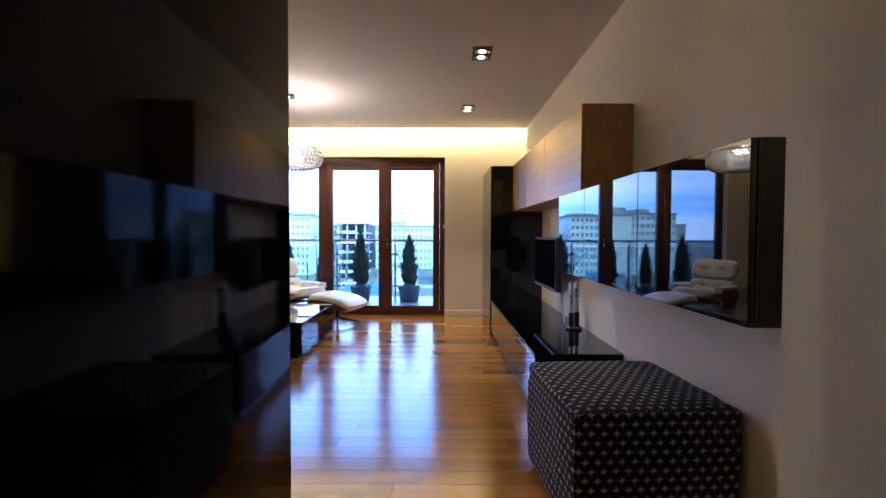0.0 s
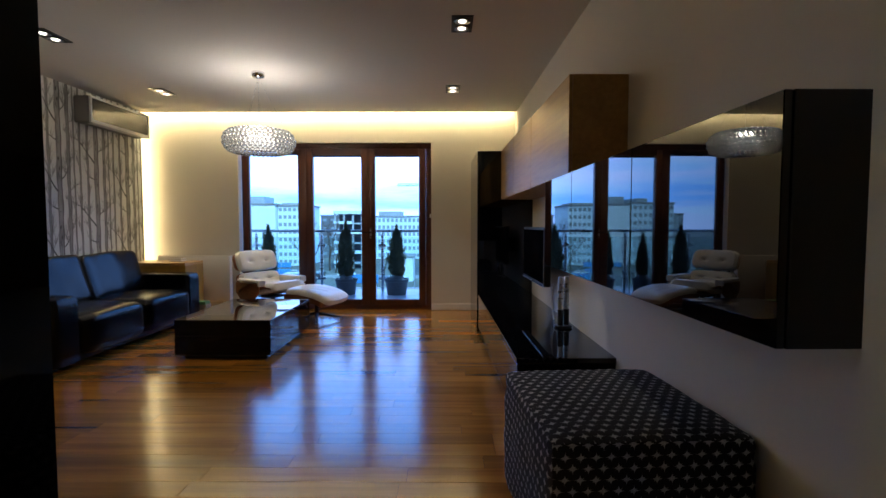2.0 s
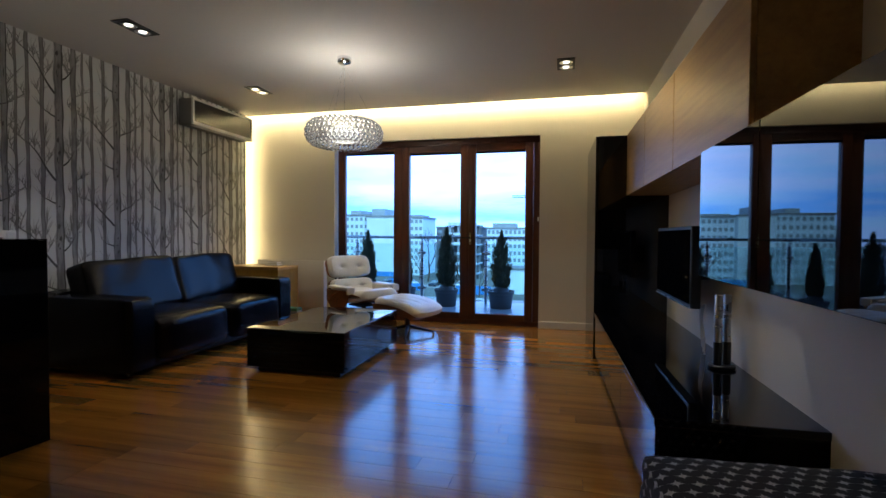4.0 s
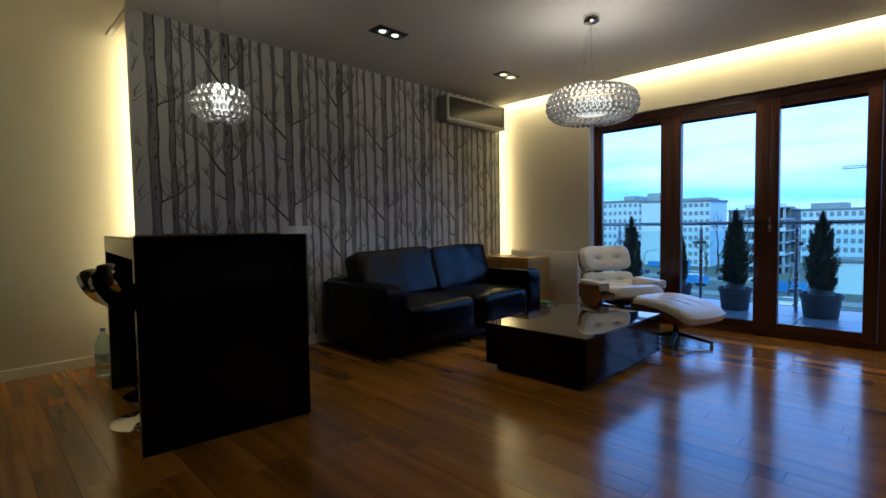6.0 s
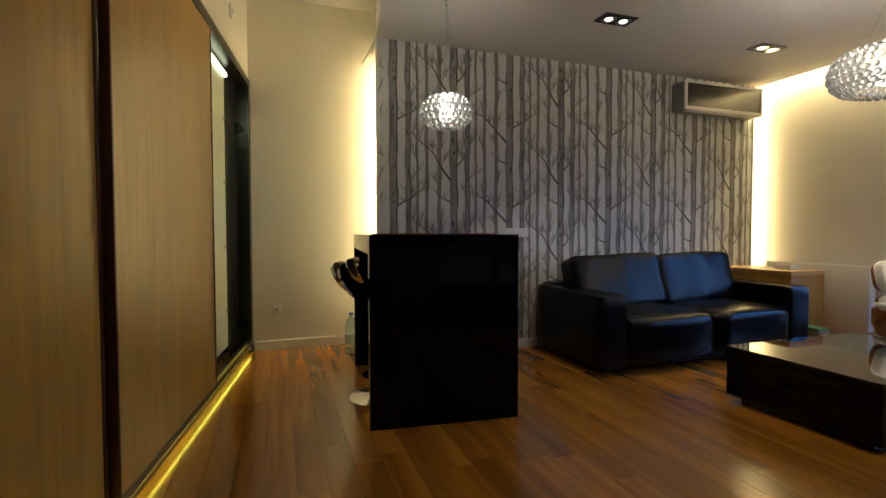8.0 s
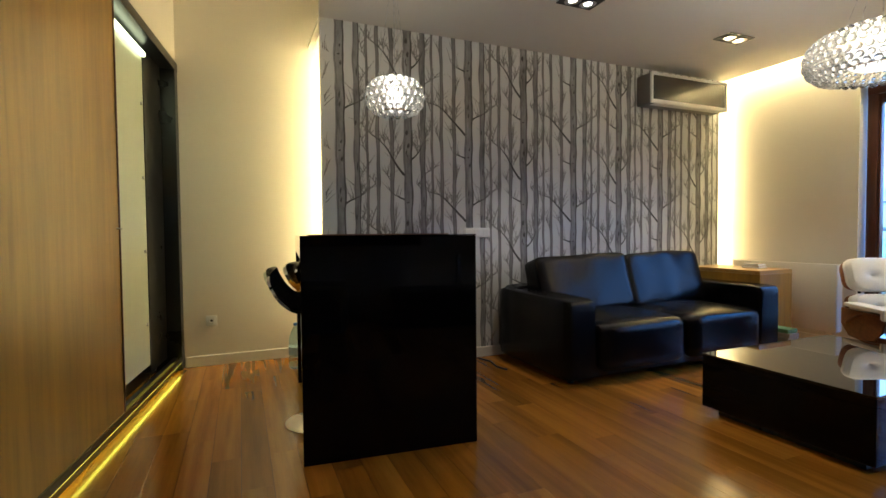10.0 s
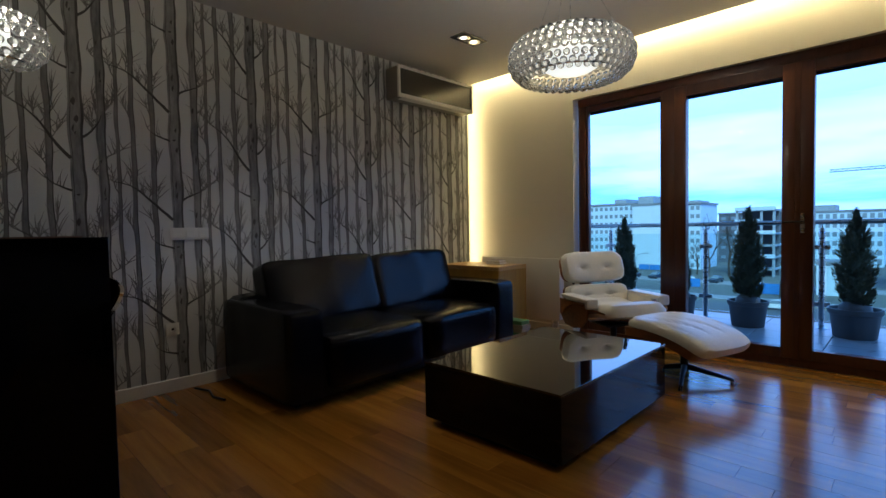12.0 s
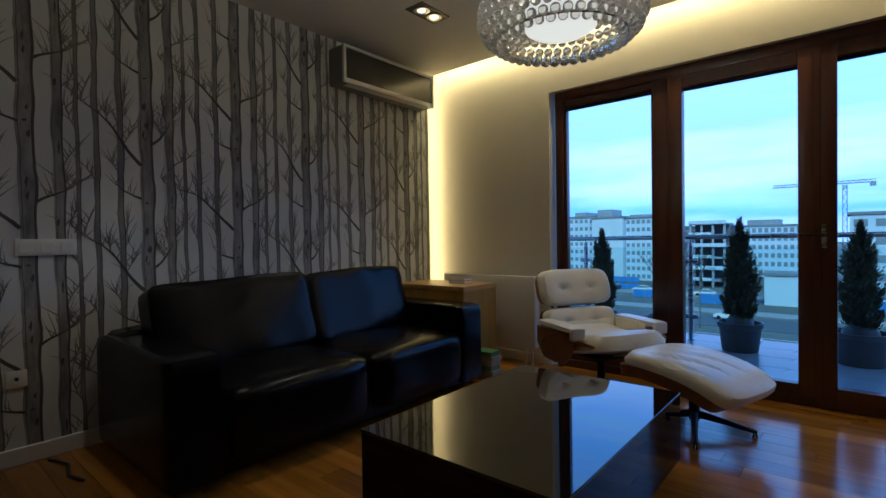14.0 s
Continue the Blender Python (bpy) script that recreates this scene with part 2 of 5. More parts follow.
M = {
    "white_wall": surface("cream_wall_paint", (0.72, 0.67, 0.58), 0.7, vary=0.03, scale=1.2, fine=180, bump=0.05),
    "ceiling": surface("matt_ceiling_paint", (0.62, 0.59, 0.55), 0.85, vary=0.02, scale=0.8, fine=150, bump=0.03),
    "white_trim": surface("white_trim_paint", (0.78, 0.75, 0.70), 0.45, vary=0.03, bump=0.02),
    "lacquer": surface("black_gloss_lacquer", (0.003, 0.003, 0.004), 0.035, vary=0.2, rough_vary=0.015, bump=0.0, spec=0.16),
    "black_glass": surface("black_back_painted_glass", (0.003, 0.003, 0.004), 0.012, vary=0.2, rough_vary=0.006, bump=0.0, spec=0.6),
    "table_glass": surface("black_glass_table_top", (0.003, 0.003, 0.004), 0.012, vary=0.2, rough_vary=0.006, bump=0.0, spec=0.7, coat=0.4),
    "black_satin": surface("black_satin_board", (0.008, 0.008, 0.009), 0.30, vary=0.25, bump=0.03),
    "smoked": surface("smoked_dark_panel", (0.004, 0.003, 0.003), 0.05, vary=0.3, rough_vary=0.02, bump=0.0, spec=0.14),
    "oak": wood("oiled_oak_veneer", (0.28, 0.138, 0.018), (0.46, 0.250, 0.036), 0.34, along=2, grain=30, per_piece=0.1),
    "oak_h": wood("oak_veneer_lying_grain", (0.31, 0.160, 0.042), (0.49, 0.285, 0.085), 0.36, along=1, grain=36, per_piece=0.08),
    "plank": wood("lacquered_oak_plank", (0.20, 0.068, 0.007), (0.51, 0.215, 0.027), 0.17, along=0, grain=15, per_piece=0.29, coat=0.25, bump=0.05),
    "plank_rest": wood("lacquered_oak_plank_joined", (0.20, 0.068, 0.007), (0.51, 0.215, 0.027), 0.17, along=0, grain=15, per_piece=0.29, coat=0.25, bump=0.05, joined=True),
    "joint": surface("dark_floor_joint", (0.06, 0.03, 0.015), 0.8, vary=0.2),
    "mahogany": wood("mahogany_window_wood", (0.055, 0.016, 0.008), (0.115, 0.036, 0.016), 0.32, along=2, grain=30, per_piece=0.12, coat=0.2),
    "walnut": wood("rosewood_plywood", (0.13, 0.045, 0.016), (0.30, 0.115, 0.040), 0.28, along=0, grain=40, per_piece=0.1, coat=0.3),
    "glass": clear_pane("window_glass"),
    "rail_glass": clear_pane("balustrade_glass", (0.86, 0.94, 0.95)),
    "crystal": solid_glass("clear_acrylic_bead", (0.92, 0.92, 0.91), 0.05, 1.42),
    "bulb": glowing("lamp_diffuser_glow", (1.0, 0.95, 0.86), 1.6),
    "spot_on": glowing("lit_reflector_lamp", (1.0, 0.92, 0.80), 3.2),
    "led": glowing("warm_light_strip", (1.0, 0.82, 0.42), 7.0),
    "led_yellow": glowing("yellow_floor_strip", (1.0, 0.80, 0.10), 0.8),
    "led_green": glowing("greenish_tube", (0.93, 1.0, 0.62), 3.0),
    "chrome": surface("polished_chrome", (0.75, 0.76, 0.78), 0.08, metal=1.0, vary=0.03, rough_vary=0.03, bump=0.0),
    "steel": surface("brushed_stainless_steel", (0.52, 0.54, 0.57), 0.28, metal=1.0, vary=0.06, stretch=(1, 1, 8), bump=0.02),
    "dark_metal": surface("black_cast_aluminium", (0.02, 0.02, 0.022), 0.35, metal=0.6, vary=0.1),
    "black_plastic": surface("black_plastic", (0.012, 0.012, 0.013), 0.35, vary=0.2),
    "white_plastic": surface("white_plastic", (0.74, 0.73, 0.70), 0.35, vary=0.03, bump=0.02),
    "casing": surface("grey_casing_plastic", (0.20, 0.19, 0.175), 0.4, vary=0.04, bump=0.02),
    "grey_plastic": surface("grey_front_panel", (0.045, 0.042, 0.038), 0.14, vary=0.06, bump=0.02),
    "leather_black": surface("black_sofa_leather", (0.003, 0.003, 0.004), 0.25, vary=0.2, scale=5, fine=70, bump=0.07, spec=0.21, rough_vary=0.03),
    "leather_white": surface("white_leather", (0.76, 0.72, 0.65), 0.30, vary=0.08, scale=7, fine=90, bump=0.35),
    "paper": surface("pale_wallpaper", (0.68, 0.68, 0.665), 0.8, vary=0.05, scale=2.0, fine=120, bump=0.06),
    "bark": surface("printed_grey_bark", (0.265, 0.26, 0.255), 0.8, vary=0.5, scale=9, fine=34, bump=0.02, stretch=(1, 2.0, 0.5)),
    "bark_pale": surface("printed_pale_bark", (0.25, 0.244, 0.236), 0.8, vary=0.4, scale=8, fine=30, bump=0.02, stretch=(1, 2.0, 0.5)),
    "bark_dark": surface("printed_dark_line", (0.095, 0.088, 0.082), 0.8, vary=0.3, scale=12, fine=40, bump=0.0),
    "twig": surface("printed_fine_twig", (0.24, 0.23, 0.22), 0.8, vary=0.2, scale=12, fine=40, bump=0.0),
    "frosted": surface("frosted_green_glass", (0.56, 0.60, 0.46), 0.42, vary=0.05, scale=2, bump=0.03),
    "tile": surface("grey_balcony_tile", (0.34, 0.36, 0.38), 0.30, vary=0.08, scale=4, fine=90, bump=0.05),
    "pot": surface("grey_planter_plastic", (0.085, 0.084, 0.086), 0.5, vary=0.12),
    "soil": surface("dark_soil", (0.03, 0.022, 0.016), 0.95, vary=0.4, fine=90, bump=0.5),
    "conifer": surface("thuja_leaf", (0.100, 0.104, 0.058), 0.75, vary=0.5, scale=7, fine=40, bump=0.0),
    "trunk": surface("brown_bark", (0.06, 0.045, 0.035), 0.9, vary=0.3),
    "fabric": pouf_fabric(),
    "mat": surface("woven_brown_placemat", (0.17, 0.085, 0.045), 0.8, vary=0.3, fine=200, bump=0.4),
    "radiator": surface("radiator_enamel", (0.64, 0.60, 0.53), 0.35, vary=0.03, bump=0.0),
    "book": surface("paperback_covers", (0.35, 0.30, 0.22), 0.6, vary=0.2),
    "book_green": surface("green_cover", (0.10, 0.24, 0.08), 0.5, vary=0.2),
    "bottle_plastic": solid_glass("blue_water_plastic", (0.80, 0.93, 0.98), 0.05, 1.2),
    "blue_cap": surface("blue_cap_plastic", (0.02, 0.10, 0.40), 0.4, vary=0.1),
    # white render, with the blue-grey of distance haze mixed into its colour
    "facade": surface("hazed_white_render_facade", (0.47, 0.59, 0.70), 0.8, vary=0.06, scale=0.12, fine=1.2, bump=0.0),
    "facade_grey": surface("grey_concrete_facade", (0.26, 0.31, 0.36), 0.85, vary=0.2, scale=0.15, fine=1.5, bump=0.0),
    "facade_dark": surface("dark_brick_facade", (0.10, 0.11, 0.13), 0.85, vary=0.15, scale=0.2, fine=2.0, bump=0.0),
    # far panes and roofs paled in colour too, for the haze over the town
    "far_window": surface("hazed_far_window_glass", (0.20, 0.25, 0.30), 0.25, vary=0.2, scale=0.3, bump=0.0),
    "roof": surface("hazed_bitumen_roof", (0.20, 0.22, 0.25), 0.9, vary=0.2, scale=0.2, bump=0.0),
    "ground": surface("winter_ground", (0.115, 0.120, 0.105), 0.95, vary=0.35, scale=0.03, fine=0.6, bump=0.0),
    "asphalt": surface("worn_asphalt", (0.085, 0.088, 0.095), 0.8, vary=0.2, scale=0.08, fine=1.5, bump=0.0),
    "paving": surface("pale_paving", (0.26, 0.26, 0.26), 0.8, vary=0.1, scale=0.2, fine=2, bump=0.0),
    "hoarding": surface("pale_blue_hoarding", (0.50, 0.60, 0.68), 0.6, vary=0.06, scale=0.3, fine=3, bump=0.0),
    "blue_sheet": surface("blue_site_sheet", (0.05, 0.20, 0.52), 0.5, vary=0.2, scale=0.3, fine=3, bump=0.0),
    "car_white": surface("white_car_paint", (0.70, 0.70, 0.70), 0.25, vary=0.03, bump=0.0),
    "car_dark": surface("dark_car_paint", (0.04, 0.05, 0.07), 0.25, vary=0.05, bump=0.0),
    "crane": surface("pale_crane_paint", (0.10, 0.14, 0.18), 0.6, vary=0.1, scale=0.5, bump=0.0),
    "sky": sky_backdrop_mat(),
}

# ---------------------------------------------------------------- mesh helpers
def box(bm, x0, x1, y0, y1, z0, z1):
    vs = [bm.verts.new((x, y, z)) for x in (x0, x1) for y in (y0, y1) for z in (z0, z1)]
    for q in ((0, 1, 3, 2), (4, 6, 7, 5), (0, 4, 5, 1), (2, 3, 7, 6), (0, 2, 6, 4), (1, 5, 7, 3)):
        bm.faces.new([vs[i] for i in q])
    return bm


def boxed(x0, x1, y0, y1, z0, z1, r=0.0, seg=2):
    bm = box(bmesh.new(), min(x0, x1), max(x0, x1), min(y0, y1), max(y0, y1), min(z0, z1), max(z0, z1))
    if r:
        bmesh.ops.bevel(bm, geom=bm.edges[:], offset=r, segments=seg, profile=0.5, affect="EDGES")
    return bm


def prism(bm, outline, z0, z1):
    """A vertical prism over an outline of (x, y)."""
    lo = [bm.verts.new((x, y, z0)) for x, y in outline]
    hi = [bm.verts.new((x, y, z1)) for x, y in outline]
    bm.faces.new(lo[::-1])
    bm.faces.new(hi)
    for i in range(len(lo)):
        j = (i + 1) % len(lo)
        bm.faces.new((lo[i], lo[j], hi[j], hi[i]))
    return bm


def pillow(cx, cy, cz, sx, sy, sz, p=5.0, n=10, crown=0.0):
    """A soft box: half sizes sx, sy, sz, rounded all over, its top crowned."""
    bm = bmesh.new()
    bmesh.ops.create_cube(bm, size=2.0)
    bmesh.ops.subdivide_edges(bm, edges=bm.edges[:], cuts=n, use_grid_fill=True)
    for v in bm.verts:
        x, y, z = v.co
        r = (abs(x) ** p + abs(y) ** p + abs(z) ** p) ** (1 / p)
        x, y, z = x / r, y / r, z / r
        if z > 0:
            z += crown * (1 - x * x) * (1 - y * y)
        v.co = (cx + x * sx, cy + y * sy, cz + z * sz)
    return bm


def tube(bm, pts, radii, seg=10, cap=True):
    pts = [Vector(p) for p in pts]
    if isinstance(radii, (int, float)):
        radii = [radii] * len(pts)
    rings = []
    for i, (p, r) in enumerate(zip(pts, radii)):
        d = (pts[min(i + 1, len(pts) - 1)] - pts[max(i - 1, 0)]).normalized()
        a = d.orthogonal().normalized() if i == 0 else (rings_axis - d * rings_axis.dot(d)).normalized()
        rings_axis = a
        b = d.cross(a)
        rings.append([bm.verts.new(p + r * (math.cos(t) * a + math.sin(t) * b)) for t in (2 * math.pi * k / seg for k in range(seg))])
    for r0, r1 in zip(rings, rings[1:]):
        for k in range(seg):
            bm.faces.new((r0[k], r0[(k + 1) % seg], r1[(k + 1) % seg], r1[k]))
    if cap:
        bm.faces.new(rings[0][::-1])
        bm.faces.new(rings[-1])
    return bm


def lathe(bm, profile, seg=24, at=(0, 0, 0)):
    """A turned body from (radius, height) pairs."""
    rings = []
    for r, z in profile:
        rings.append([bm.verts.new((at[0] + r * math.cos(2 * math.pi * k / seg), at[1] + r * math.sin(2 * math.pi * k / seg), at[2] + z)) for k in range(seg)])
    for r0, r1 in zip(rings, rings[1:]):
        for k in range(seg):
            bm.faces.new((r0[k], r0[(k + 1) % seg], r1[(k + 1) % seg], r1[k]))
    bm.faces.new(rings[0][::-1])
    bm.faces.new(rings[-1])
    return bm


def thing(name, label, category, m=None, group="", kind=""):
    ob = new(name)
    ob.empty_display_size = 0.1
    if m is not None:
        ob.matrix_basis = m
    return tagged(ob, label, category, group, kind)


def whole_pose(ob):
    m = ob.matrix_basis.copy()
    while ob.parent:
        ob = ob.parent
        m = ob.matrix_basis @ m
    return m


def part(name, bm, material, parent=None, label="", smooth=False, world=False, kind=""):
    """One bmesh as one mesh object, under a thing or a part."""
    bmesh.ops.recalc_face_normals(bm, faces=bm.faces[:])
    if world and parent is not None:
        bm.transform(whole_pose(parent).inverted())
    me = bpy.data.meshes.new(name)
    bm.to_mesh(me)
    bm.free()
    if smooth:
        me.shade_smooth()
        me.set_sharp_from_angle(angle=radians(40))
    me.materials.append(material if not isinstance(material, str) else M[material])
    ob = new(name, me)
    if parent is not None:
        ob.parent = parent
    return tagged(ob, label, kind=kind)


def structure(name, bm, material, label, category):
    ob = part(name, bm, material)
    return tagged(ob, label, category, kind="structure")
# ---------------------------------------------------------------- the room's shell
XR, XP, XN = 4.0, -0.925, -1.60          # television wall, wallpapered face, niche wall
YW, YB = 7.75, -0.9                      # window wall, wall behind the start
CZ, HZ = 2.65, 3.15                      # lowered ceiling, full height
WX0, WX1, WZ = 0.27, 2.89, 2.27          # window opening


# the television wall runs slightly aslant, turned about its corner at the window
EAST = Matrix.Translation((4.0, 7.75, 0)) @ Matrix.Rotation(radians(1.26), 4, "Z") @ Matrix.Translation((-4.0, -7.75, 0))


def door_y(x):
    """The sliding doors' face, which runs aslant to the room."""
    return 2.20 - 0.123 * x


def edge_y(x):
    """The lowered ceiling's free edge towards the kitchen side."""
    return 3.40 - 0.15 * (x - XP)


structure("ground_slab", box(bmesh.new(), -1.9, 4.6, -1.2, 7.95, -0.30, -0.012), "joint", "dark joints under the oak floor boards", "floor slab")
wall = structure("wall_north", box(bmesh.new(), -1.9, WX0, YW, YW + 0.30, -0.3, 3.4), "white_wall", "cream painted wall beside the balcony doors", "wall")
structure("wall_north_2", box(bmesh.new(), WX1, 4.3, YW, YW + 0.30, -0.3, 3.4), "white_wall", "cream painted wall between balcony door and cabinets", "wall")
structure("wall_north_lintel", box(bmesh.new(), WX0, WX1, YW, YW + 0.30, WZ, 3.4), "white_wall", "cream painted lintel over the balcony doors", "wall")
structure("wall_east", box(bmesh.new(), XR, XR + 0.25, 1.40, YW, -0.3, 3.4), "white_wall", "cream painted wall behind the black media cabinets", "wall").matrix_basis = Matrix.Translation((4.015, 7.75, 0)) @ Matrix.Rotation(radians(0.6), 4, "Z") @ Matrix.Translation((-4.0, -7.75, 0))
structure("wall_east_corridor", prism(bmesh.new(), [(3.585, YB), (4.5, YB), (4.5, 1.695), (3.533, 1.695)], -0.3, 3.4), "white_wall", "cream painted corridor wall ending in a sharp corner", "wall")
structure("wall_south", box(bmesh.new(), -1.9, 4.6, YB - 0.2, YB, -0.3, 3.4), "white_wall", "plain cream wall closing the corridor", "wall")
structure("wall_west_niche", box(bmesh.new(), XN - 0.25, XN, YB, 3.66, -0.3, 3.4), "white_wall", "cream painted niche wall beside the bar", "wall")
structure("wall_west_recess", box(bmesh.new(), -1.30, -1.06, 7.58, YW, -0.3, 3.4), "white_wall", "narrow lit recess beside the wallpapered panel", "wall")
panel = structure("wall_west_panel", box(box(bmesh.new(), XN, XP - 0.05, 3.62, 7.56, -0.3, 3.4), XP - 0.05, XP, 3.40, 7.58, -0.3, 3.4), "paper", "pale wallpaper panel printed with bare grey birch trunks", "wallpapered wall")
bm = prism(bmesh.new(), [(XP, edge_y(XP)), (4.3, edge_y(4.3)), (4.3, 7.63), (XP, 7.63)], CZ, CZ + 0.025)
prism(bm, [(XN, 3.40), (XP, 3.40), (XP, 3.44), (XN, 3.44)], CZ, CZ + 0.025)
structure("ceiling_lowered", bm, "ceiling", "matt grey-white lowered ceiling with a lit cove", "ceiling")
structure("ceiling_upper", box(bmesh.new(), -1.9, 4.6, -1.2, 8.05, HZ, HZ + 0.2), "ceiling", "plain matt upper ceiling", "ceiling")
# the upstand that hides the cove strips
structure("ceiling_cove_lip", box(bmesh.new(), XP, XR, 7.57, 7.59, CZ + 0.025, HZ), "ceiling", "upstand behind the ceiling cove light", "ceiling cove")

for k, (x0, x1, y0, y1) in enumerate([(WX1, XR, YW - 0.016, YW), (-1.06, WX0, YW - 0.016, YW), (XP, XP + 0.016, 3.40, 7.58), (XN, XN + 0.016, 2.41, 3.60)]):
    structure("baseboard_%d" % (k + 1), boxed(x0, x1, y0, y1, 0, 0.085, 0.004, 1), "white_trim", "white painted wooden skirting board", "skirting board")


def printed_trees():
    """The wallpaper's print: trunks and branches, repeating every 0.535 m with a half drop of 0.35 m."""
    rnd = random.Random(5)
    W, D, y_first = 0.534, 0.715, 3.535
    bms = {k: bmesh.new() for k in ("bark", "bark_pale", "bark_dark", "twig")}
    lift = {"bark_pale": 0.0012, "twig": 0.0018, "bark": 0.0024, "bark_dark": 0.0030}

    def strip(tone, pts):
        # pts: (y, z, half width)
        bm, x = bms[tone], XP + lift[tone]
        prev = None
        for y, z, w, ny, nz in pts:
            a, b = bm.verts.new((x, y - w * ny, z - w * nz)), bm.verts.new((x, y + w * ny, z + w * nz))
            if prev:
                bm.faces.new((prev[0], prev[1], b, a))
            prev = (a, b)

    def trunk(tone, y, half, seed):
        r = random.Random(seed)
        ph = r.random() * 6
        pts, edge = [], []
        for i in range(54):
            z = 0.0 + CZ * i / 53
            zz = z % D
            wob = 0.003 * math.sin(zz * 8.976 + ph) + 0.002 * math.sin(zz * 23 + ph * 2)
            w = half * (1 + 0.09 * math.sin(zz * 17.95 + ph) + 0.12 * (r.random() - 0.5))
            if 3.405 < y + wob - w and y + wob + w < 7.575:
                pts.append((y + wob, z, w, 1, 0))
                edge.append((y + wob + w * 0.84, z, w * 0.17, 1, 0))
        if len(pts) > 2:
            strip(tone, pts)
            strip("bark_dark", edge)
            strip("bark_dark", [(a - 2 * b * 0.82 / 0.2 * 1.08, z, b * 0.28, 1, 0) for a, z, b, _, _ in edge])

    def limb(tone, y, z, ang, length, half, bend, twigs, r):
        pts, n = [], 9
        py, pz, a = y, z, ang
        for i in range(n + 1):
            w = half * (1 - 0.8 * i / n)
            pts.append((py, pz, w, -math.sin(a), math.cos(a)))
            a += (0.0 if tone == "bark_dark" and i < 5 else bend / (5 if tone == "bark_dark" else n)) + (r.random() - 0.5) * 0.26
            py += math.cos(a) * length / n
            pz += math.sin(a) * length / n
            if twigs and i > 1:
                # twigs fan upwards
                for _ in range(2 if length > 0.16 else 1):
                    limb("twig", py, pz, math.pi / 2 + 1.7 * (r.random() - 0.5), 0.05 + 0.085 * r.random(), 0.0034, 0.6 * (r.random() - 0.5), length > 0.16 and r.random() < 0.35, r)
        if all(3.41 < p[0] < 7.57 and 0.09 < p[1] < CZ for p in pts):
            strip(tone, pts)

    for c in range(-1, 9):
        yc = y_first + W * c
        trunk("bark", yc, 0.036, 11)
        trunk("bark", yc + 0.126, 0.024, 12)
        trunk("bark_pale", yc + 0.207, 0.010, 13)
        trunk("bark_pale", yc + 0.290, 0.014, 14)
        trunk("bark_pale", yc + 0.402, 0.016, 15)
        for k in range(-1, 5):
            z0 = (0.085 if c % 2 else 0.436) + D * k
            r = random.Random(40 + (c % 2))
            limb("bark_dark", yc - 0.03, z0, math.pi * 0.745, 0.42, 0.0100, 0.72, True, r)
            limb("bark_dark", yc + 0.03, z0 + 0.13, math.pi * 0.24, 0.18, 0.0075, 0.1, True, r)
            limb("bark_dark", yc - 0.03, z0 - 0.19, math.pi * 0.87, 0.14, 0.0072, -0.75, True, r)
            limb("twig", yc + 0.145, z0 + 0.02, math.pi * 0.22, 0.10, 0.0052, 0.5, True, r)
            limb("twig", yc + 0.14, z0 + 0.33, math.pi * 0.28, 0.11, 0.0052, 0.3, True, r)
            limb("twig", yc + 0.29, z0 + 0.24, math.pi * 0.62, 0.13, 0.0046, 0.3, True, r)
            limb("twig", yc + 0.40, z0 - 0.06, math.pi * 0.30, 0.12, 0.0046, 0.4, True, r)
            limb("twig", yc + 0.205, z0 - 0.2, math.pi * 0.64, 0.12, 0.0044, -0.3, True, r)
            limb("twig", yc + 0.40, z0 + 0.30, math.pi * 0.70, 0.08, 0.0044, -0.5, True, r)
            # dark eyes and rings in the bark of the two stout trunks
            for off, half, n in ((0.0, 0.036, 5), (0.128, 0.023, 3)):
                for _ in range(n):
                    ey, ez = yc + off + half * r.uniform(-0.5, 0.35), z0 + D * r.random()
                    w, h = half * r.uniform(0.12, 0.32), r.uniform(0.006, 0.028)
                    if 3.45 < ey < 7.53 and 0.12 < ez < CZ - 0.05:
                        strip("bark_dark", [(ey, ez - h, 0.001, 1, 0), (ey - 0.003, ez - h * 0.3, w, 1, 0), (ey, ez + h * 0.4, w * 0.9, 1, 0), (ey + 0.002, ez + h, 0.001, 1, 0)])
    for tone, bm in bms.items():
        part({"bark": "trunk_print", "bark_pale": "pale_trunk_print", "bark_dark": "branch_print", "twig": "twig_print"}[tone], bm, tone, panel)


printed_trees()

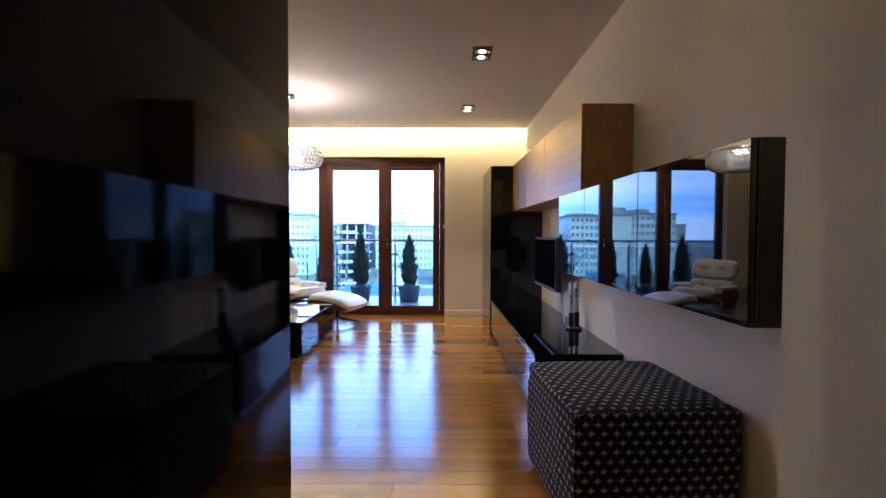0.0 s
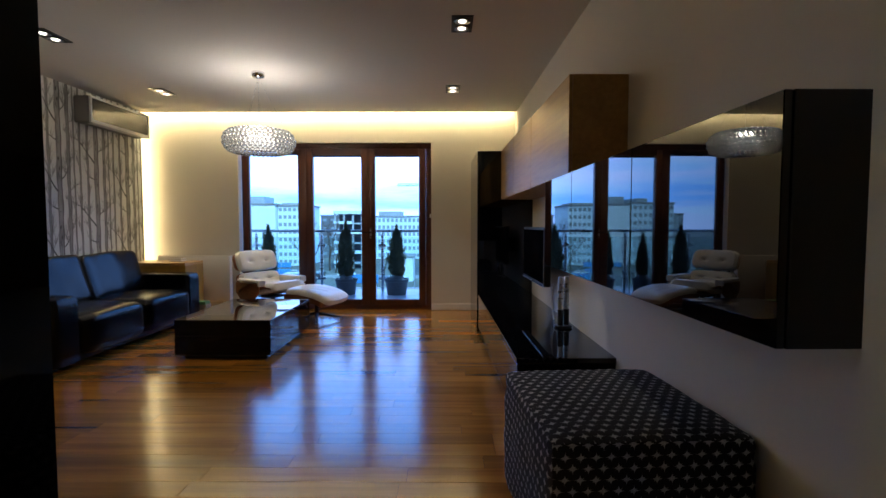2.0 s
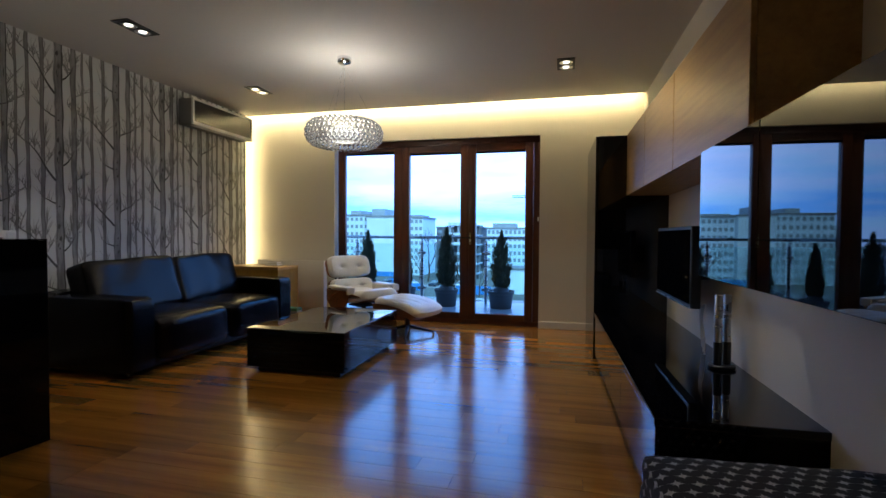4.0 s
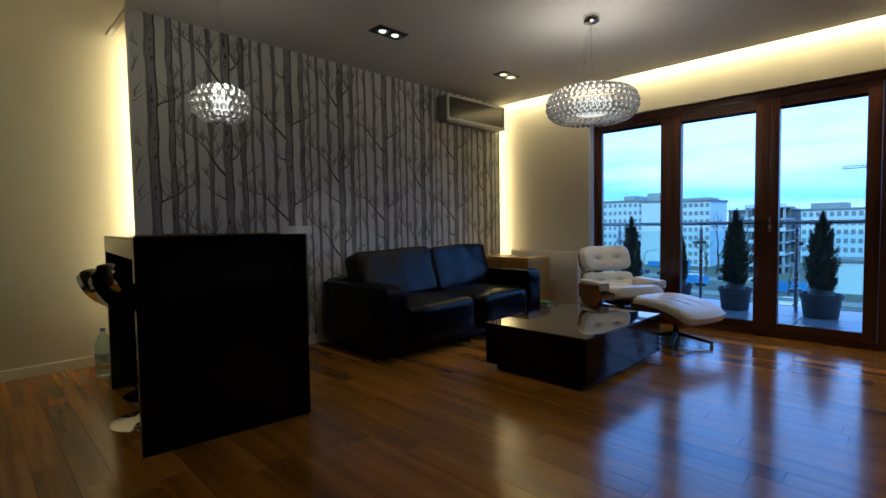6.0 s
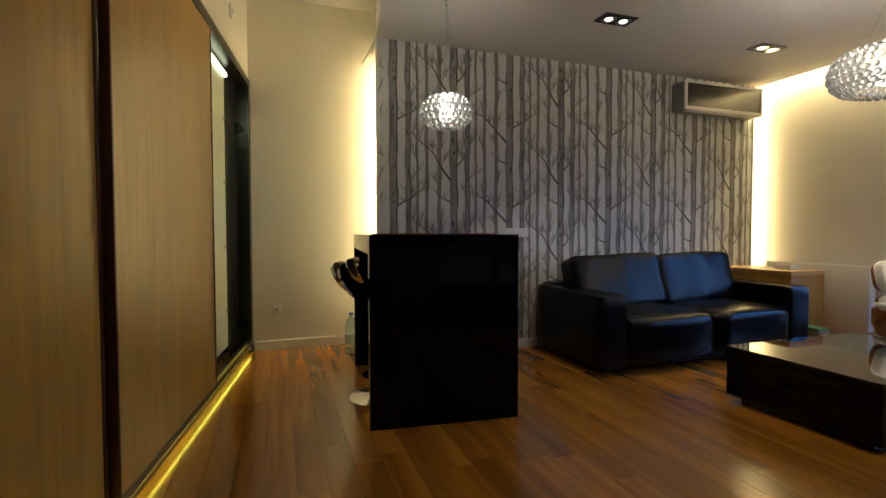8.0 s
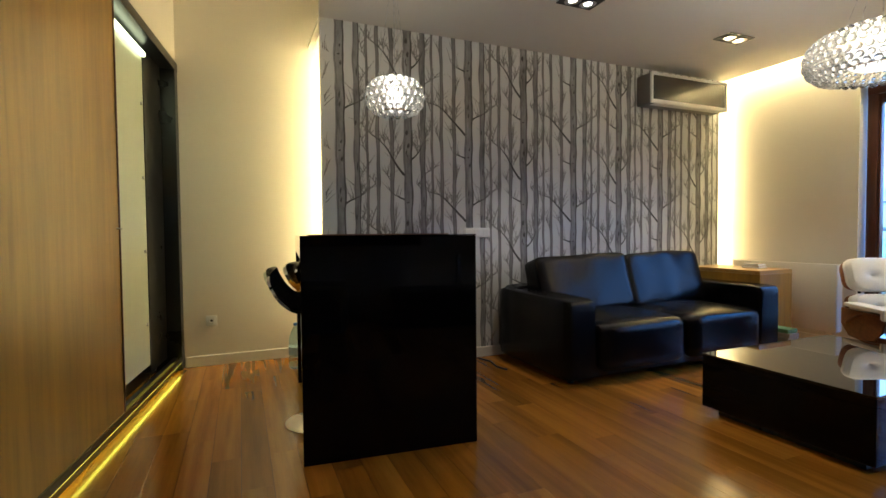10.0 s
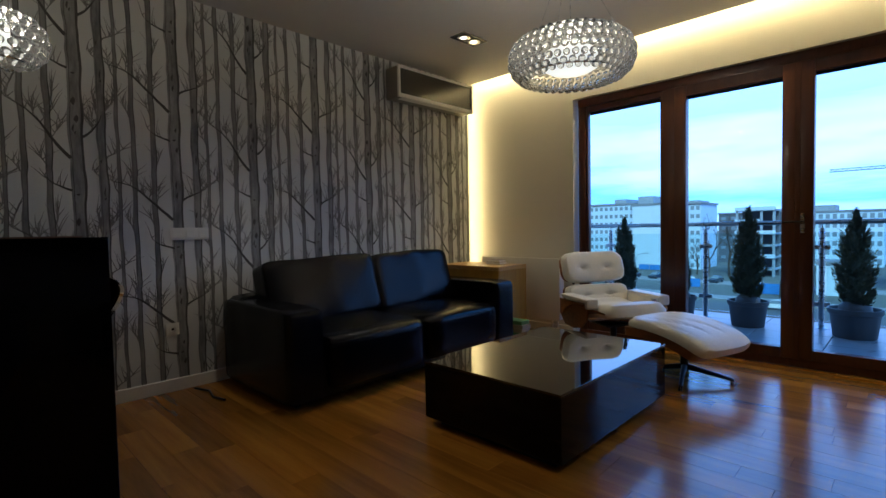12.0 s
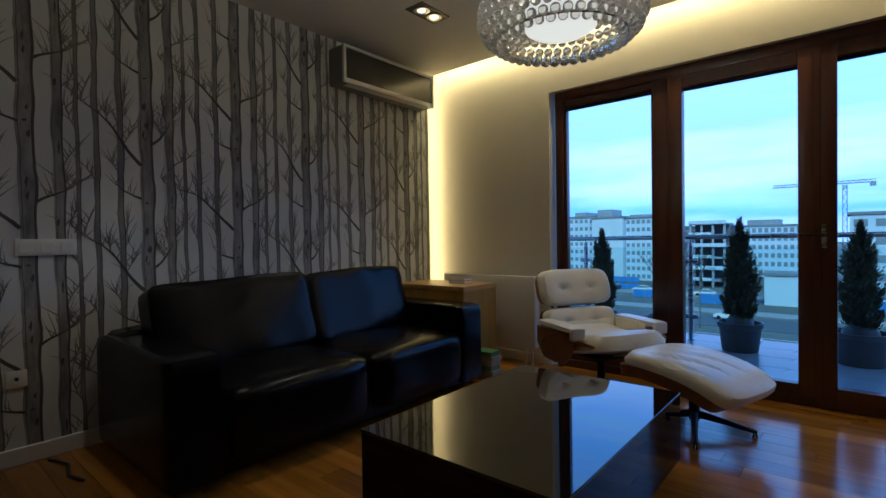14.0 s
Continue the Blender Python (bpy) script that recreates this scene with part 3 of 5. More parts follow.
# ---------------------------------------------------------------- balcony doors
def balcony_doors():
    """The three-light window: a fixed light and two door leaves."""
    y0, y1 = 7.80, 7.875
    w = thing("window_1", "mahogany-brown wooden balcony doors, three tall lights, closed", "balcony door", pose(0, YW, 0), kind="structure")
    fr = lambda n, *b: part(n, boxed(*b, 0.006, 2), "mahogany", w, world=True, smooth=True)
    fr("outer_jamb", WX0 + 0.03, WX0 + 0.105, y0, y1, 0.0, WZ)
    fr("outer_jamb", WX1 - 0.075, WX1, y0, y1, 0.0, WZ)
    fr("head_rail", WX0 + 0.03, WX1, y0 - 0.004, y1 + 0.004, WZ - 0.075, WZ)
    fr("threshold", WX0 + 0.03, WX1, y0 - 0.004, y1 + 0.004, 0.0, 0.06)
    fr("mullion", 1.085, 1.185, y0 - 0.008, y1 + 0.008, 0.06, WZ - 0.075)
    leaves = [(WX0 + 0.105, 1.085, 0.03, 0.06), (1.185, 2.03, 0.095, 0.02), (2.03, WX1 - 0.075, 0.095, 0.02)]
    for i, (a, b, s, extra) in enumerate(leaves):
        yy0, yy1 = (y0 - 0.022, y1 - 0.02) if i else (y0 + 0.01, y1 - 0.01)
        zb, zt = 0.062, WZ - 0.077
        st = s if i else 0.022
        leaf = part("door_leaf" if i else "fixed_light", boxed(a + 0.002, a + st, yy0, yy1, zb, zt, 0.006), "mahogany", w, world=True, smooth=True)
        part("stile", boxed(b - st, b - 0.002, yy0, yy1, zb, zt, 0.006), "mahogany", leaf, world=True, smooth=True)
        part("top_rail", boxed(a + st, b - st, yy0 + 0.003, yy1 - 0.003, zt - (0.085 if i else 0.05), zt, 0.004), "mahogany", leaf, world=True)
        part("bottom_rail", boxed(a + st, b - st, yy0 + 0.003, yy1 - 0.003, zb, zb + (0.075 if i else 0.07), 0.004), "mahogany", leaf, world=True)
        pane = part("pane", boxed(a + st - 0.008, b - st + 0.008, yy0 + 0.034, yy0 + 0.040, zb + 0.06, zt - 0.04), "glass", leaf, "clear glass pane", world=True)
        pane.visible_shadow = False
        part("blind_box", boxed(a + st, b - st, yy0 + 0.046, yy0 + 0.062, zt - (0.105 if i else 0.075), zt - 0.03, 0.003), "black_satin", leaf, world=True)
    part("meeting_cover", boxed(2.014, 2.046, y0 - 0.030, y0 - 0.0225, 0.065, WZ - 0.08, 0.003), "mahogany", w, world=True)
    # lever handle on the meeting stiles
    bm = boxed(2.050, 2.075, 7.767, 7.7775, 0.98, 1.12, 0.004)
    hd = part("handle_plate", bm, "steel", w, "steel handle plate", world=True)
    part("lever", tube(bmesh.new(), [(2.062, 7.776, 1.06), (2.062, 7.735, 1.06), (2.050, 7.728, 1.06), (1.945, 7.728, 1.06)], 0.008, 8), "dark_metal", hd, "dark bronze lever", smooth=True, world=True)
    bm = boxed(2.866, 2.884, 7.765, 7.78, 1.26, 1.31, 0.003)
    part("latch", bm, "white_plastic", w, "small white catch", world=True)


balcony_doors()

# ---------------------------------------------------------------- black media wall
def slab_unit(name, label, category, b, material, fronts=(), axis="y", face="x0", r=0.004, gap=0.004, group=""):
    """A cabinet with separate front panels along one axis, facing -x."""
    x0, x1, y0, y1, z0, z1 = b
    t = thing(name, label, category, pose((x0 + x1) / 2, (y0 + y1) / 2, z0), group=group)
    part("body", boxed(x0 + 0.02, x1, y0, y1, z0, z1, r), material, t, world=True)
    for a, c in zip(fronts, fronts[1:]):
        part("door", boxed(x0, x0 + 0.0185, a + gap / 2, c - gap / 2, z0 + 0.001, z1 - 0.001, 0.002, 1), material, t, world=True)
    return t


slab_unit("wall_cabinet", "long wall-hung black gloss cabinet, mirroring the windows", "wall cabinet", (3.628, XR, 2.15, 4.20, 0.920, 1.434), "black_glass", (2.15, 2.88, 3.62, 4.20)).matrix_basis = EAST @ pose(3.814, 3.175, 0.920)
for k, (a, b) in enumerate([(3.78, 4.80), (4.80, 5.62), (5.62, 6.428)]):
    slab_unit("oak_wall_cabinet", "oak-veneered wall cabinet hung above the media bench", "wall cabinet", (3.655, XR, a + 0.002, b - 0.002, 1.437, 1.962), "oak_h", (a + 0.002, b - 0.002), group="oak wall cabinets").matrix_basis = EAST @ pose(3.8275, (a + b) / 2, 1.437)
slab_unit("tall_cabinet", "tall black gloss cabinet standing by the window wall", "tall cabinet", (3.400, XR, 6.43, 7.40, 0.0, 1.957), "black_glass", (6.43, 7.40)).matrix_basis = EAST @ pose(3.700, 6.915, 0)


def media_bench():
    x0, y0, y1, zt = 3.408, 3.89, 6.425, 0.415
    t = thing("media_bench", "low black gloss media bench along the wall", "media bench", pose(3.7, 5.0, 0))
    part("plinth", boxed(x0 + 0.04, XR, y0 + 0.03, y1, 0.0, 0.06), "black_satin", t, world=True)
    part("body", boxed(x0 + 0.02, XR, y0, y1, 0.06, zt - 0.03, 0.003), "lacquer", t, world=True)
    part("top", boxed(x0 - 0.004, XR, y0 - 0.004, y1, zt - 0.03, zt, 0.003), "black_glass", t, world=True)
    for a, b in ((y0, 4.78), (4.78, 5.60), (5.60, y1)):
        part("drawer_front", boxed(x0, x0 + 0.018, a + 0.002, b - 0.002, 0.064, zt - 0.034, 0.002, 1), "table_glass", t, world=True)
    t.matrix_basis = EAST @ t.matrix_basis


media_bench()


def television():
    t = thing("television", "black flat television on a wall bracket", "television", pose(3.82, 5.15, 0.62))
    part("casing", boxed(3.79, 3.845, 4.93, 5.80, 0.68, 1.145, 0.008), "black_plastic", t, world=True)
    part("screen", boxed(3.787, 3.7905, 4.95, 5.78, 0.705, 1.125), "black_glass", t, "dark glossy screen", world=True)
    part("bracket", boxed(3.845, XR, 5.25, 5.47, 0.82, 1.00, 0.004), "dark_metal", t, world=True)
    part("trim_bar", boxed(3.785, 3.791, 4.93, 5.80, 0.68, 0.688), "steel", t, world=True)
    bm = bmesh.new()
    for k in range(3):
        tube(bm, [(3.88 + 0.01 * k, 5.00 + 0.06 * k + 0.03 * math.sin(2 * s), 0.70 - 0.105 * s - 0.02 * math.sin(3 * s + k)) for s in (0, 0.5, 1, 1.5, 2, 2.5)], 0.004, 6)
    part("cable", bm, "white_plastic", t, "hanging cables", world=True, smooth=True)
    t.matrix_basis = EAST @ t.matrix_basis


television()


def tube_vases():
    t = thing("twin_candle_holder", "pair of slim frosted tubes on a dark base", "ornament", pose(3.95, 4.70, 0.415))
    part("base_plate", lathe(bmesh.new(), [(0.062, 0), (0.065, 0.004), (0.065, 0.014), (0.058, 0.02)], 28), "black_plastic", t, smooth=True)
    for dx in (-0.024, 0.026):
        part("dark_socket", lathe(bmesh.new(), [(0.021, 0.018), (0.021, 0.13), (0.019, 0.135)], 18, (dx, dx * 0.6, 0)), "black_plastic", t, smooth=True)
        part("tube", lathe(bmesh.new(), [(0.018, 0.136), (0.018, 0.37), (0.016, 0.374), (0.014, 0.37)], 18, (dx, dx * 0.6, 0)), "steel", t, "pale metal tube", smooth=True)


tube_vases()


def pouf():
    t = thing("pouf", "square black pouf with pale hourglass pattern beside the wall", "pouf", pose(3.706, 2.985, 0, 0, 0, 4.0))
    sx, sy, sz = 0.328, 0.370, 0.517
    bm = bmesh.new()
    bmesh.ops.create_cube(bm, size=2.0)
    bmesh.ops.subdivide_edges(bm, edges=bm.edges[:], cuts=22, use_grid_fill=True)
    uv = bm.loops.layers.uv.new("UVMap")
    p = 26
    for v in bm.verts:
        x, y, z = v.co
        r = (abs(x) ** p + abs(y) ** p + abs(z) ** p) ** (1 / p)
        x, y, z = x / r, y / r, z / r
        # the cover puckers a little under the top edge and sags between the corners
        dent = 0.006 * noise.noise((x * 3, y * 3, z * 3)) - 0.004 * math.exp(-((z - 0.72) / 0.06) ** 2)
        if z > 0.9:
            z += 0.045 * (1 - x ** 4) * (1 - y ** 4) + 0.02 * noise.noise((x * 2.5, y * 2.5, 4))
        v.co = (x * (sx + dent), y * (sy + dent), 0.02 + (sz - 0.02) * (z + 1) / 2)
    bm.normal_update()
    for f in bm.faces:
        n = f.normal
        for l in f.loops:
            c = l.vert.co
            l[uv].uv = (c.x, c.y) if abs(n.z) > 0.7 else (c.y, c.z) if abs(n.x) > abs(n.y) else (c.x, c.z)
    part("cover", bm, "fabric", t, "black fabric cover with pale hourglass marks", smooth=True)
    for ax in (-1, 1):
        for ay in (-1, 1):
            part("foot", lathe(bmesh.new(), [(0.02, 0), (0.022, 0.022)], 12, (ax * 0.22, ay * 0.33, 0)), "black_plastic", t)


pouf()

# ---------------------------------------------------------------- corridor panel and sliding doors
def tall_block():
    """The dark block that ends the sliding-door wall, with a gloss side towards the corridor."""
    t = thing("corridor_wardrobe", "tall dark gloss wardrobe side along the corridor", "wardrobe", pose(2.5, 0.5, 0))
    part("body", boxed(2.30, 2.648, YB, 1.72, 0.0, HZ), "black_satin", t, world=True)
    for a, b in ((YB, 0.42), (0.42, 1.72)):
        part("side_panel", boxed(2.648, 2.665, a + 0.001, b - 0.001, 0.0, HZ - 0.002, 0.001, 1), "smoked", t, "dark mirror-gloss panel", world=True)
    t.matrix_basis = Matrix.Translation((2.655, 1.72, 0)) @ Matrix.Rotation(radians(1.9), 4, "Z") @ Matrix.Translation((-2.665, -1.72, 0)) @ t.matrix_basis


tall_block()


def sliding_doors():
    """Oak sliding leaves, the open bay with frosted glass, the dark frame, plinth and bulkhead."""
    ang = math.degrees(math.atan(-0.123))
    t = thing("sliding_door_wardrobe", "built-in wardrobe with oak sliding doors, one bay open to frosted glass", "wardrobe", pose(0, door_y(0), 0, 0, 0, ang))
    k = 1 / math.cos(math.radians(ang))
    X = lambda x: x * k
    lo, hi = X(-1.60), X(2.46)
    part("plinth", boxed(lo, hi, -0.06, -0.03, 0.0, 0.105), "black_satin", t)
    part("plinth_lip", boxed(lo, hi, -0.004, 0.0, 0.065, 0.105), "black_satin", t)
    part("light_strip", boxed(lo, hi, -0.028, -0.006, 0.056, 0.063), "led_yellow", t, "yellow floor light strip")
    part("head_frame", boxed(lo, hi, -0.18, 0.004, 2.335, 2.40, 0.002, 1), "black_satin", t)
    part("jamb", boxed(lo, X(-1.52), -0.18, 0.002, 0.0, 2.335, 0.002, 1), "black_satin", t, "black side jamb")
    for a, b, y in ((1.085, 2.45, -0.028), (-0.30, 1.04, 0.0)):
        d = part("sliding_door", boxed(X(a), X(b), y - 0.026, y, 0.11, 2.325, 0.002, 1), "oak", t, "oak-veneered sliding door leaf")
        for e in (a, b):
            part("edge_trim", boxed(X(e) - 0.006, X(e) + 0.006, y - 0.032, y + 0.006, 0.108, 2.328, 0.002, 1), "mahogany", d, "dark edge profile")
    part("gap_post", boxed(X(1.045), X(1.08), -0.09, -0.034, 0.105, 2.335), "mahogany", t)
    part("glass_panel", boxed(X(-1.12), X(0.20), -0.115, -0.105, 0.16, 2.29), "frosted", t, "lit greenish frosted glass")
    part("tube_light", boxed(X(-1.10), X(0.05), -0.10, -0.075, 2.27, 2.30, 0.004), "led_green", t, "lit tube over the glass")
    part("inner_jamb", boxed(X(-1.52), X(-1.125), -0.17, -0.10, 0.105, 2.335), "black_satin", t)
    part("back", boxed(lo, hi, -0.24, -0.20, 0.0, 2.40), "black_satin", t)
    for z in (0.45, 0.95, 1.45, 1.95):
        ob = part("glass_clamp", lathe(bmesh.new(), [(0.012, 0), (0.012, 0.012)], 12), "steel", t)
        ob.matrix_basis = pose(X(-1.07), -0.105, z, -90)
    part("pull", boxed(X(-0.285), X(-0.26), 0.0, 0.02, 1.09, 1.10, 0.002), "steel", t)
    part("bulkhead", boxed(lo, hi, -0.24, -0.012, 2.40, HZ), "white_wall", t, "cream painted bulkhead over the doors")
    ob = part("round_vent", lathe(bmesh.new(), [(0.05, 0), (0.055, 0.004), (0.055, 0.012), (0.035, 0.016), (0.03, 0.008), (0.012, 0.006)], 24), "white_plastic", t, "round white vent", smooth=True)
    ob.matrix_basis = pose(X(-0.95), -0.012, 2.72, -90)


sliding_doors()
# ---------------------------------------------------------------- sofa
def sofa():
    x0, x1, y0, y1 = -0.87, 0.10, 4.845, 7.00
    aw = 0.235
    t = thing("sofa", "two-seat black leather sofa against the wallpapered wall", "sofa", pose((x0 + x1) / 2, (y0 + y1) / 2, 0))
    soft = lambda n, b, p, crown=0.0, q="leather_black", lab="": part(n, pillow((b[0] + b[1]) / 2, (b[2] + b[3]) / 2, (b[4] + b[5]) / 2, (b[1] - b[0]) / 2, (b[3] - b[2]) / 2, (b[5] - b[4]) / 2, p, 12, crown), q, t, lab, smooth=True, world=True)
    soft("base", (x0 + 0.02, x1 - 0.03, y0 + 0.05, y1 - 0.05, 0.035, 0.27), 22)
    soft("back_frame", (x0, x0 + 0.20, y0 + 0.03, y1 - 0.03, 0.05, 0.62), 16)
    for a in (y0, y1 - aw):
        soft("arm", (x0 + 0.01, x1, a, a + aw, 0.035, 0.595), 18)
    mid = (y0 + y1) / 2
    for k, (a, b) in enumerate(((y0 + aw + 0.004, mid - 0.003), (mid + 0.003, y1 - aw - 0.004))):
        cu = soft("seat_cushion", (x0 + 0.18, x1 + 0.045, a, b, 0.075, 0.425), 8, 0.10)
        bm = bmesh.new()
        tube(bm, [(x1 + 0.012, a + 0.06, 0.375), (x1 + 0.018, (a + b) / 2, 0.380), (x1 + 0.012, b - 0.06, 0.375)], 0.003, 6)
        part("seam", bm, "leather_black", cu, world=True, smooth=True)
        bm = pillow(0, 0, 0, 0.105, (b - a) / 2 + (0.02 if k else 0.05), 0.235, 13, 16, 0.0)
        for v in bm.verts:
            x, y, z = v.co
            n = noise.noise((x * 6 + k * 5, y * 4, z * 5)) * 0.004
            v.co = (x + n + 0.005 * math.sin(y * 16 + k) * max(0, x / 0.105) * abs(z) / 0.235, y, z + 0.010 * math.sin(y * 5 + k))
        bm.transform(pose(x0 + 0.31, (a + b) / 2 - (0.0 if k else 0.04), 0.62, 0, -17, 0))
        part("back_cushion", bm, "leather_black", t, smooth=True, world=True)
    for fx in (x0 + 0.1, x1 - 0.12):
        for fy in (y0 + 0.1, y1 - 0.1):
            part("foot", lathe(bmesh.new(), [(0.022, 0), (0.025, 0.05)], 12, (fx, fy, 0)), "black_plastic", t, world=True)


sofa()


def coffee_table():
    x0, x1, y0, y1, zt = 0.755, 1.585, 5.28, 6.46, 0.35
    t = thing("coffee_table", "large low black gloss coffee table with glass top", "coffee table", pose((x0 + x1) / 2, (y0 + y1) / 2, 0))
    part("plinth", boxed(x0 + 0.06, x1 - 0.06, y0 + 0.06, y1 - 0.06, 0.0, 0.05), "black_satin", t, world=True)
    part("body", boxed(x0, x1, y0, y1, 0.045, zt - 0.012, 0.003), "lacquer", t, world=True)
    part("glass_top", boxed(x0 - 0.002, x1 + 0.002, y0 - 0.002, y1 + 0.002, zt - 0.0115, zt, 0.002), "table_glass", t, "black glass top", world=True)


coffee_table()

# ---------------------------------------------------------------- lounge chair and ottoman
def bent(profile, width, thick, bow=0.0, pad=False, tufts=(), nu=16, roundness=4.0):
    """A bent sheet along a (y, z) profile. pad: pillow-like with rounded rims and button dips."""
    bm = bmesh.new()
    P = [Vector((0, y, z)) for y, z in profile]
    n = 18
    line = []
    for i in range(n + 1):
        s = i / n * (len(P) - 1)
        k = min(int(s), len(P) - 2)
        f = s - k
        p0, p1, p2, p3 = P[max(k - 1, 0)], P[k], P[k + 1], P[min(k + 2, len(P) - 1)]
        line.append(0.5 * ((2 * p1) + (p2 - p0) * f + (2 * p0 - 5 * p1 + 4 * p2 - p3) * f * f + (3 * p1 - p0 - 3 * p2 + p3) * f ** 3))
    top, bot = [], []
    for i, c in enumerate(line):
        d = (line[min(i + 1, n)] - line[max(i - 1, 0)]).normalized()
        nrm = Vector((0, -d.z, d.y))
        v = 2 * i / n - 1
        rt, rb = [], []
        for j in range(nu + 1):
            u = 2 * j / nu - 1
            q = (abs(u) ** roundness + abs(v) ** roundness) ** (1 / roundness)
            m = max(abs(u), abs(v))
            sh = m / q if q > 1e-6 else 1.0
            uu = u * sh
            vv = (v * sh + 1) / 2 * n
            k = min(int(vv), n - 1)
            cc = line[k].lerp(line[k + 1], vv - k)
            base = cc + Vector((uu * width / 2, 0, 0)) + nrm * bow * uu * uu
            rim = 0.30 + 0.70 * max(0.0, 1 - m ** 7) ** 0.5
            h = thick * rim if pad else thick
            for tu, tv in tufts:
                h -= 0.5 * thick * math.exp(-(((u - tu) * width / 2) ** 2 + ((v - tv) * 0.2) ** 2) / 0.0011) if pad else 0
            rt.append(bm.verts.new(base + nrm * (h if not pad else h * 0.75)))
            rb.append(bm.verts.new(base - nrm * (0.0 if not pad else thick * 0.25 * rim)))
        top.append(rt)
        bot.append(rb)
    for i in range(n):
        for j in range(nu):
            bm.faces.new((top[i][j], top[i][j + 1], top[i + 1][j + 1], top[i + 1][j]))
            bm.faces.new((bot[i][j], bot[i + 1][j], bot[i + 1][j + 1], bot[i][j + 1]))
    rim_t = [top[0][j] for j in range(nu + 1)] + [top[i][nu] for i in range(1, n + 1)] + [top[n][j] for j in range(nu - 1, -1, -1)] + [top[i][0] for i in range(n - 1, 0, -1)]
    rim_b = [bot[0][j] for j in range(nu + 1)] + [bot[i][nu] for i in range(1, n + 1)] + [bot[n][j] for j in range(nu - 1, -1, -1)] + [bot[i][0] for i in range(n - 1, 0, -1)]
    for k in range(len(rim_t)):
        j = (k + 1) % len(rim_t)
        bm.faces.new((rim_t[k], rim_b[k], rim_b[j], rim_t[j]))
    return bm


def star_base(t, legs, reach, height, turn=0.0):
    part("post", lathe(bmesh.new(), [(0.028, 0.06), (0.026, height - 0.02), (0.05, height)], 18), "dark_metal", t, smooth=True)
    for k in range(legs):
        a = 2 * math.pi * k / legs + turn
        c, s = math.cos(a), math.sin(a)
        leg = part("leg", tube(bmesh.new(), [(0.0, 0.0, 0.095), (c * reach * 0.5, s * reach * 0.5, 0.066), (c * reach, s * reach, 0.034)], [0.022, 0.016, 0.011], 10), "dark_metal", t, "black leg with polished top", smooth=True)
        part("glide", lathe(bmesh.new(), [(0.012, 0.0), (0.016, 0.006), (0.010, 0.03)], 12, (c * reach * 0.97, s * reach * 0.97, 0)), "chrome", leg, smooth=True)


def lounge_chair():
    ang = math.degrees(math.atan2(-0.84, -0.54))
    t = thing("lounge_chair", "white leather lounge chair with rosewood plywood shells", "lounge chair", pose(0.885, 7.28, 0, 0, 0, ang))
    star_base(t, 5, 0.31, 0.27, 0.3)
    seat = [(-0.27, 0.335), (-0.16, 0.275), (0.02, 0.275), (0.2, 0.315), (0.33, 0.33)]
    back = [(-0.24, 0.355), (-0.31, 0.42), (-0.340, 0.49), (-0.36, 0.545)]
    head = [(-0.36, 0.565), (-0.38, 0.65), (-0.41, 0.735), (-0.45, 0.81)]
    off = lambda pr, d: [(y + d[0], z + d[1]) for y, z in pr]
    part("seat_shell", bent(seat, 0.66, 0.014, 0.10), "walnut", t, smooth=True)
    part("back_shell", bent(off(back, (-0.012, 0)), 0.50, 0.012, 0.03), "walnut", t, smooth=True)
    part("head_shell", bent(off(head, (-0.012, 0)), 0.50, 0.012, 0.03), "walnut", t, smooth=True)
    tuft = ((-0.4, 0.1), (0.4, 0.1))
    part("seat_cushion", bent(off(seat, (0.03, 0.06)), 0.57, 0.125, 0.0, True, (), 20), "leather_white", t, smooth=True)
    for n, pr in (("back_cushion", back), ("headrest", head)):
        # the pads face the sitter
        part(n, bent([(y + 0.045, z) for y, z in pr[::-1]], 0.58, 0.10, 0.03, True, tuft, 20), "leather_white", t, "buttoned white leather pad", smooth=True)
    for sx in (-1, 1):
        arm = part("armrest", pillow(sx * 0.312, 0.0, 0.486, 0.054, 0.215, 0.017, 7, 12), "leather_white", t, smooth=True)
        part("arm_pad", pillow(sx * 0.272, -0.04, 0.43, 0.024, 0.17, 0.058, 6, 10), "leather_white", arm, "white leather inner pad", smooth=True)
        part("arm_nose", pillow(sx * 0.312, 0.200, 0.462, 0.050, 0.015, 0.040, 6, 8), "leather_white", arm, "turned-down leather end", smooth=True)
        shell = part("arm_shell", bent([(-0.20, 0.33), (-0.10, 0.40), (0.02, 0.445), (0.19, 0.44)], 0.11, 0.012, 0.0), "walnut", arm, smooth=True)
        shell.matrix_basis = pose(sx * 0.312, 0, 0)
        bm = prism(bmesh.new(), [(-0.27, 0.452), (0.17, 0.452), (0.19, 0.40), (0.17, 0.33), (0.09, 0.262), (-0.04, 0.238), (-0.18, 0.246), (-0.27, 0.33)], -0.007, 0.007)
        bmesh.ops.bevel(bm, geom=bm.edges[:], offset=0.003, segments=1, affect="EDGES")
        bm.transform(Matrix(((0, 0, 1, 0), (1, 0, 0, 0), (0, 1, 0, 0), (0, 0, 0, 1))))
        side = part("side_shell", bm, "walnut", arm, "curved rosewood side")
        side.matrix_basis = pose(sx * 0.332, 0, 0, 0, 0, 0)
        part("connector", tube(bmesh.new(), [(sx * 0.16, -0.36, 0.55), (sx * 0.16, -0.40, 0.66)], 0.011, 8), "dark_metal", t, smooth=True)
    part("under_frame", boxed(-0.13, 0.13, -0.12, 0.12, 0.255, 0.275, 0.004), "dark_metal", t)


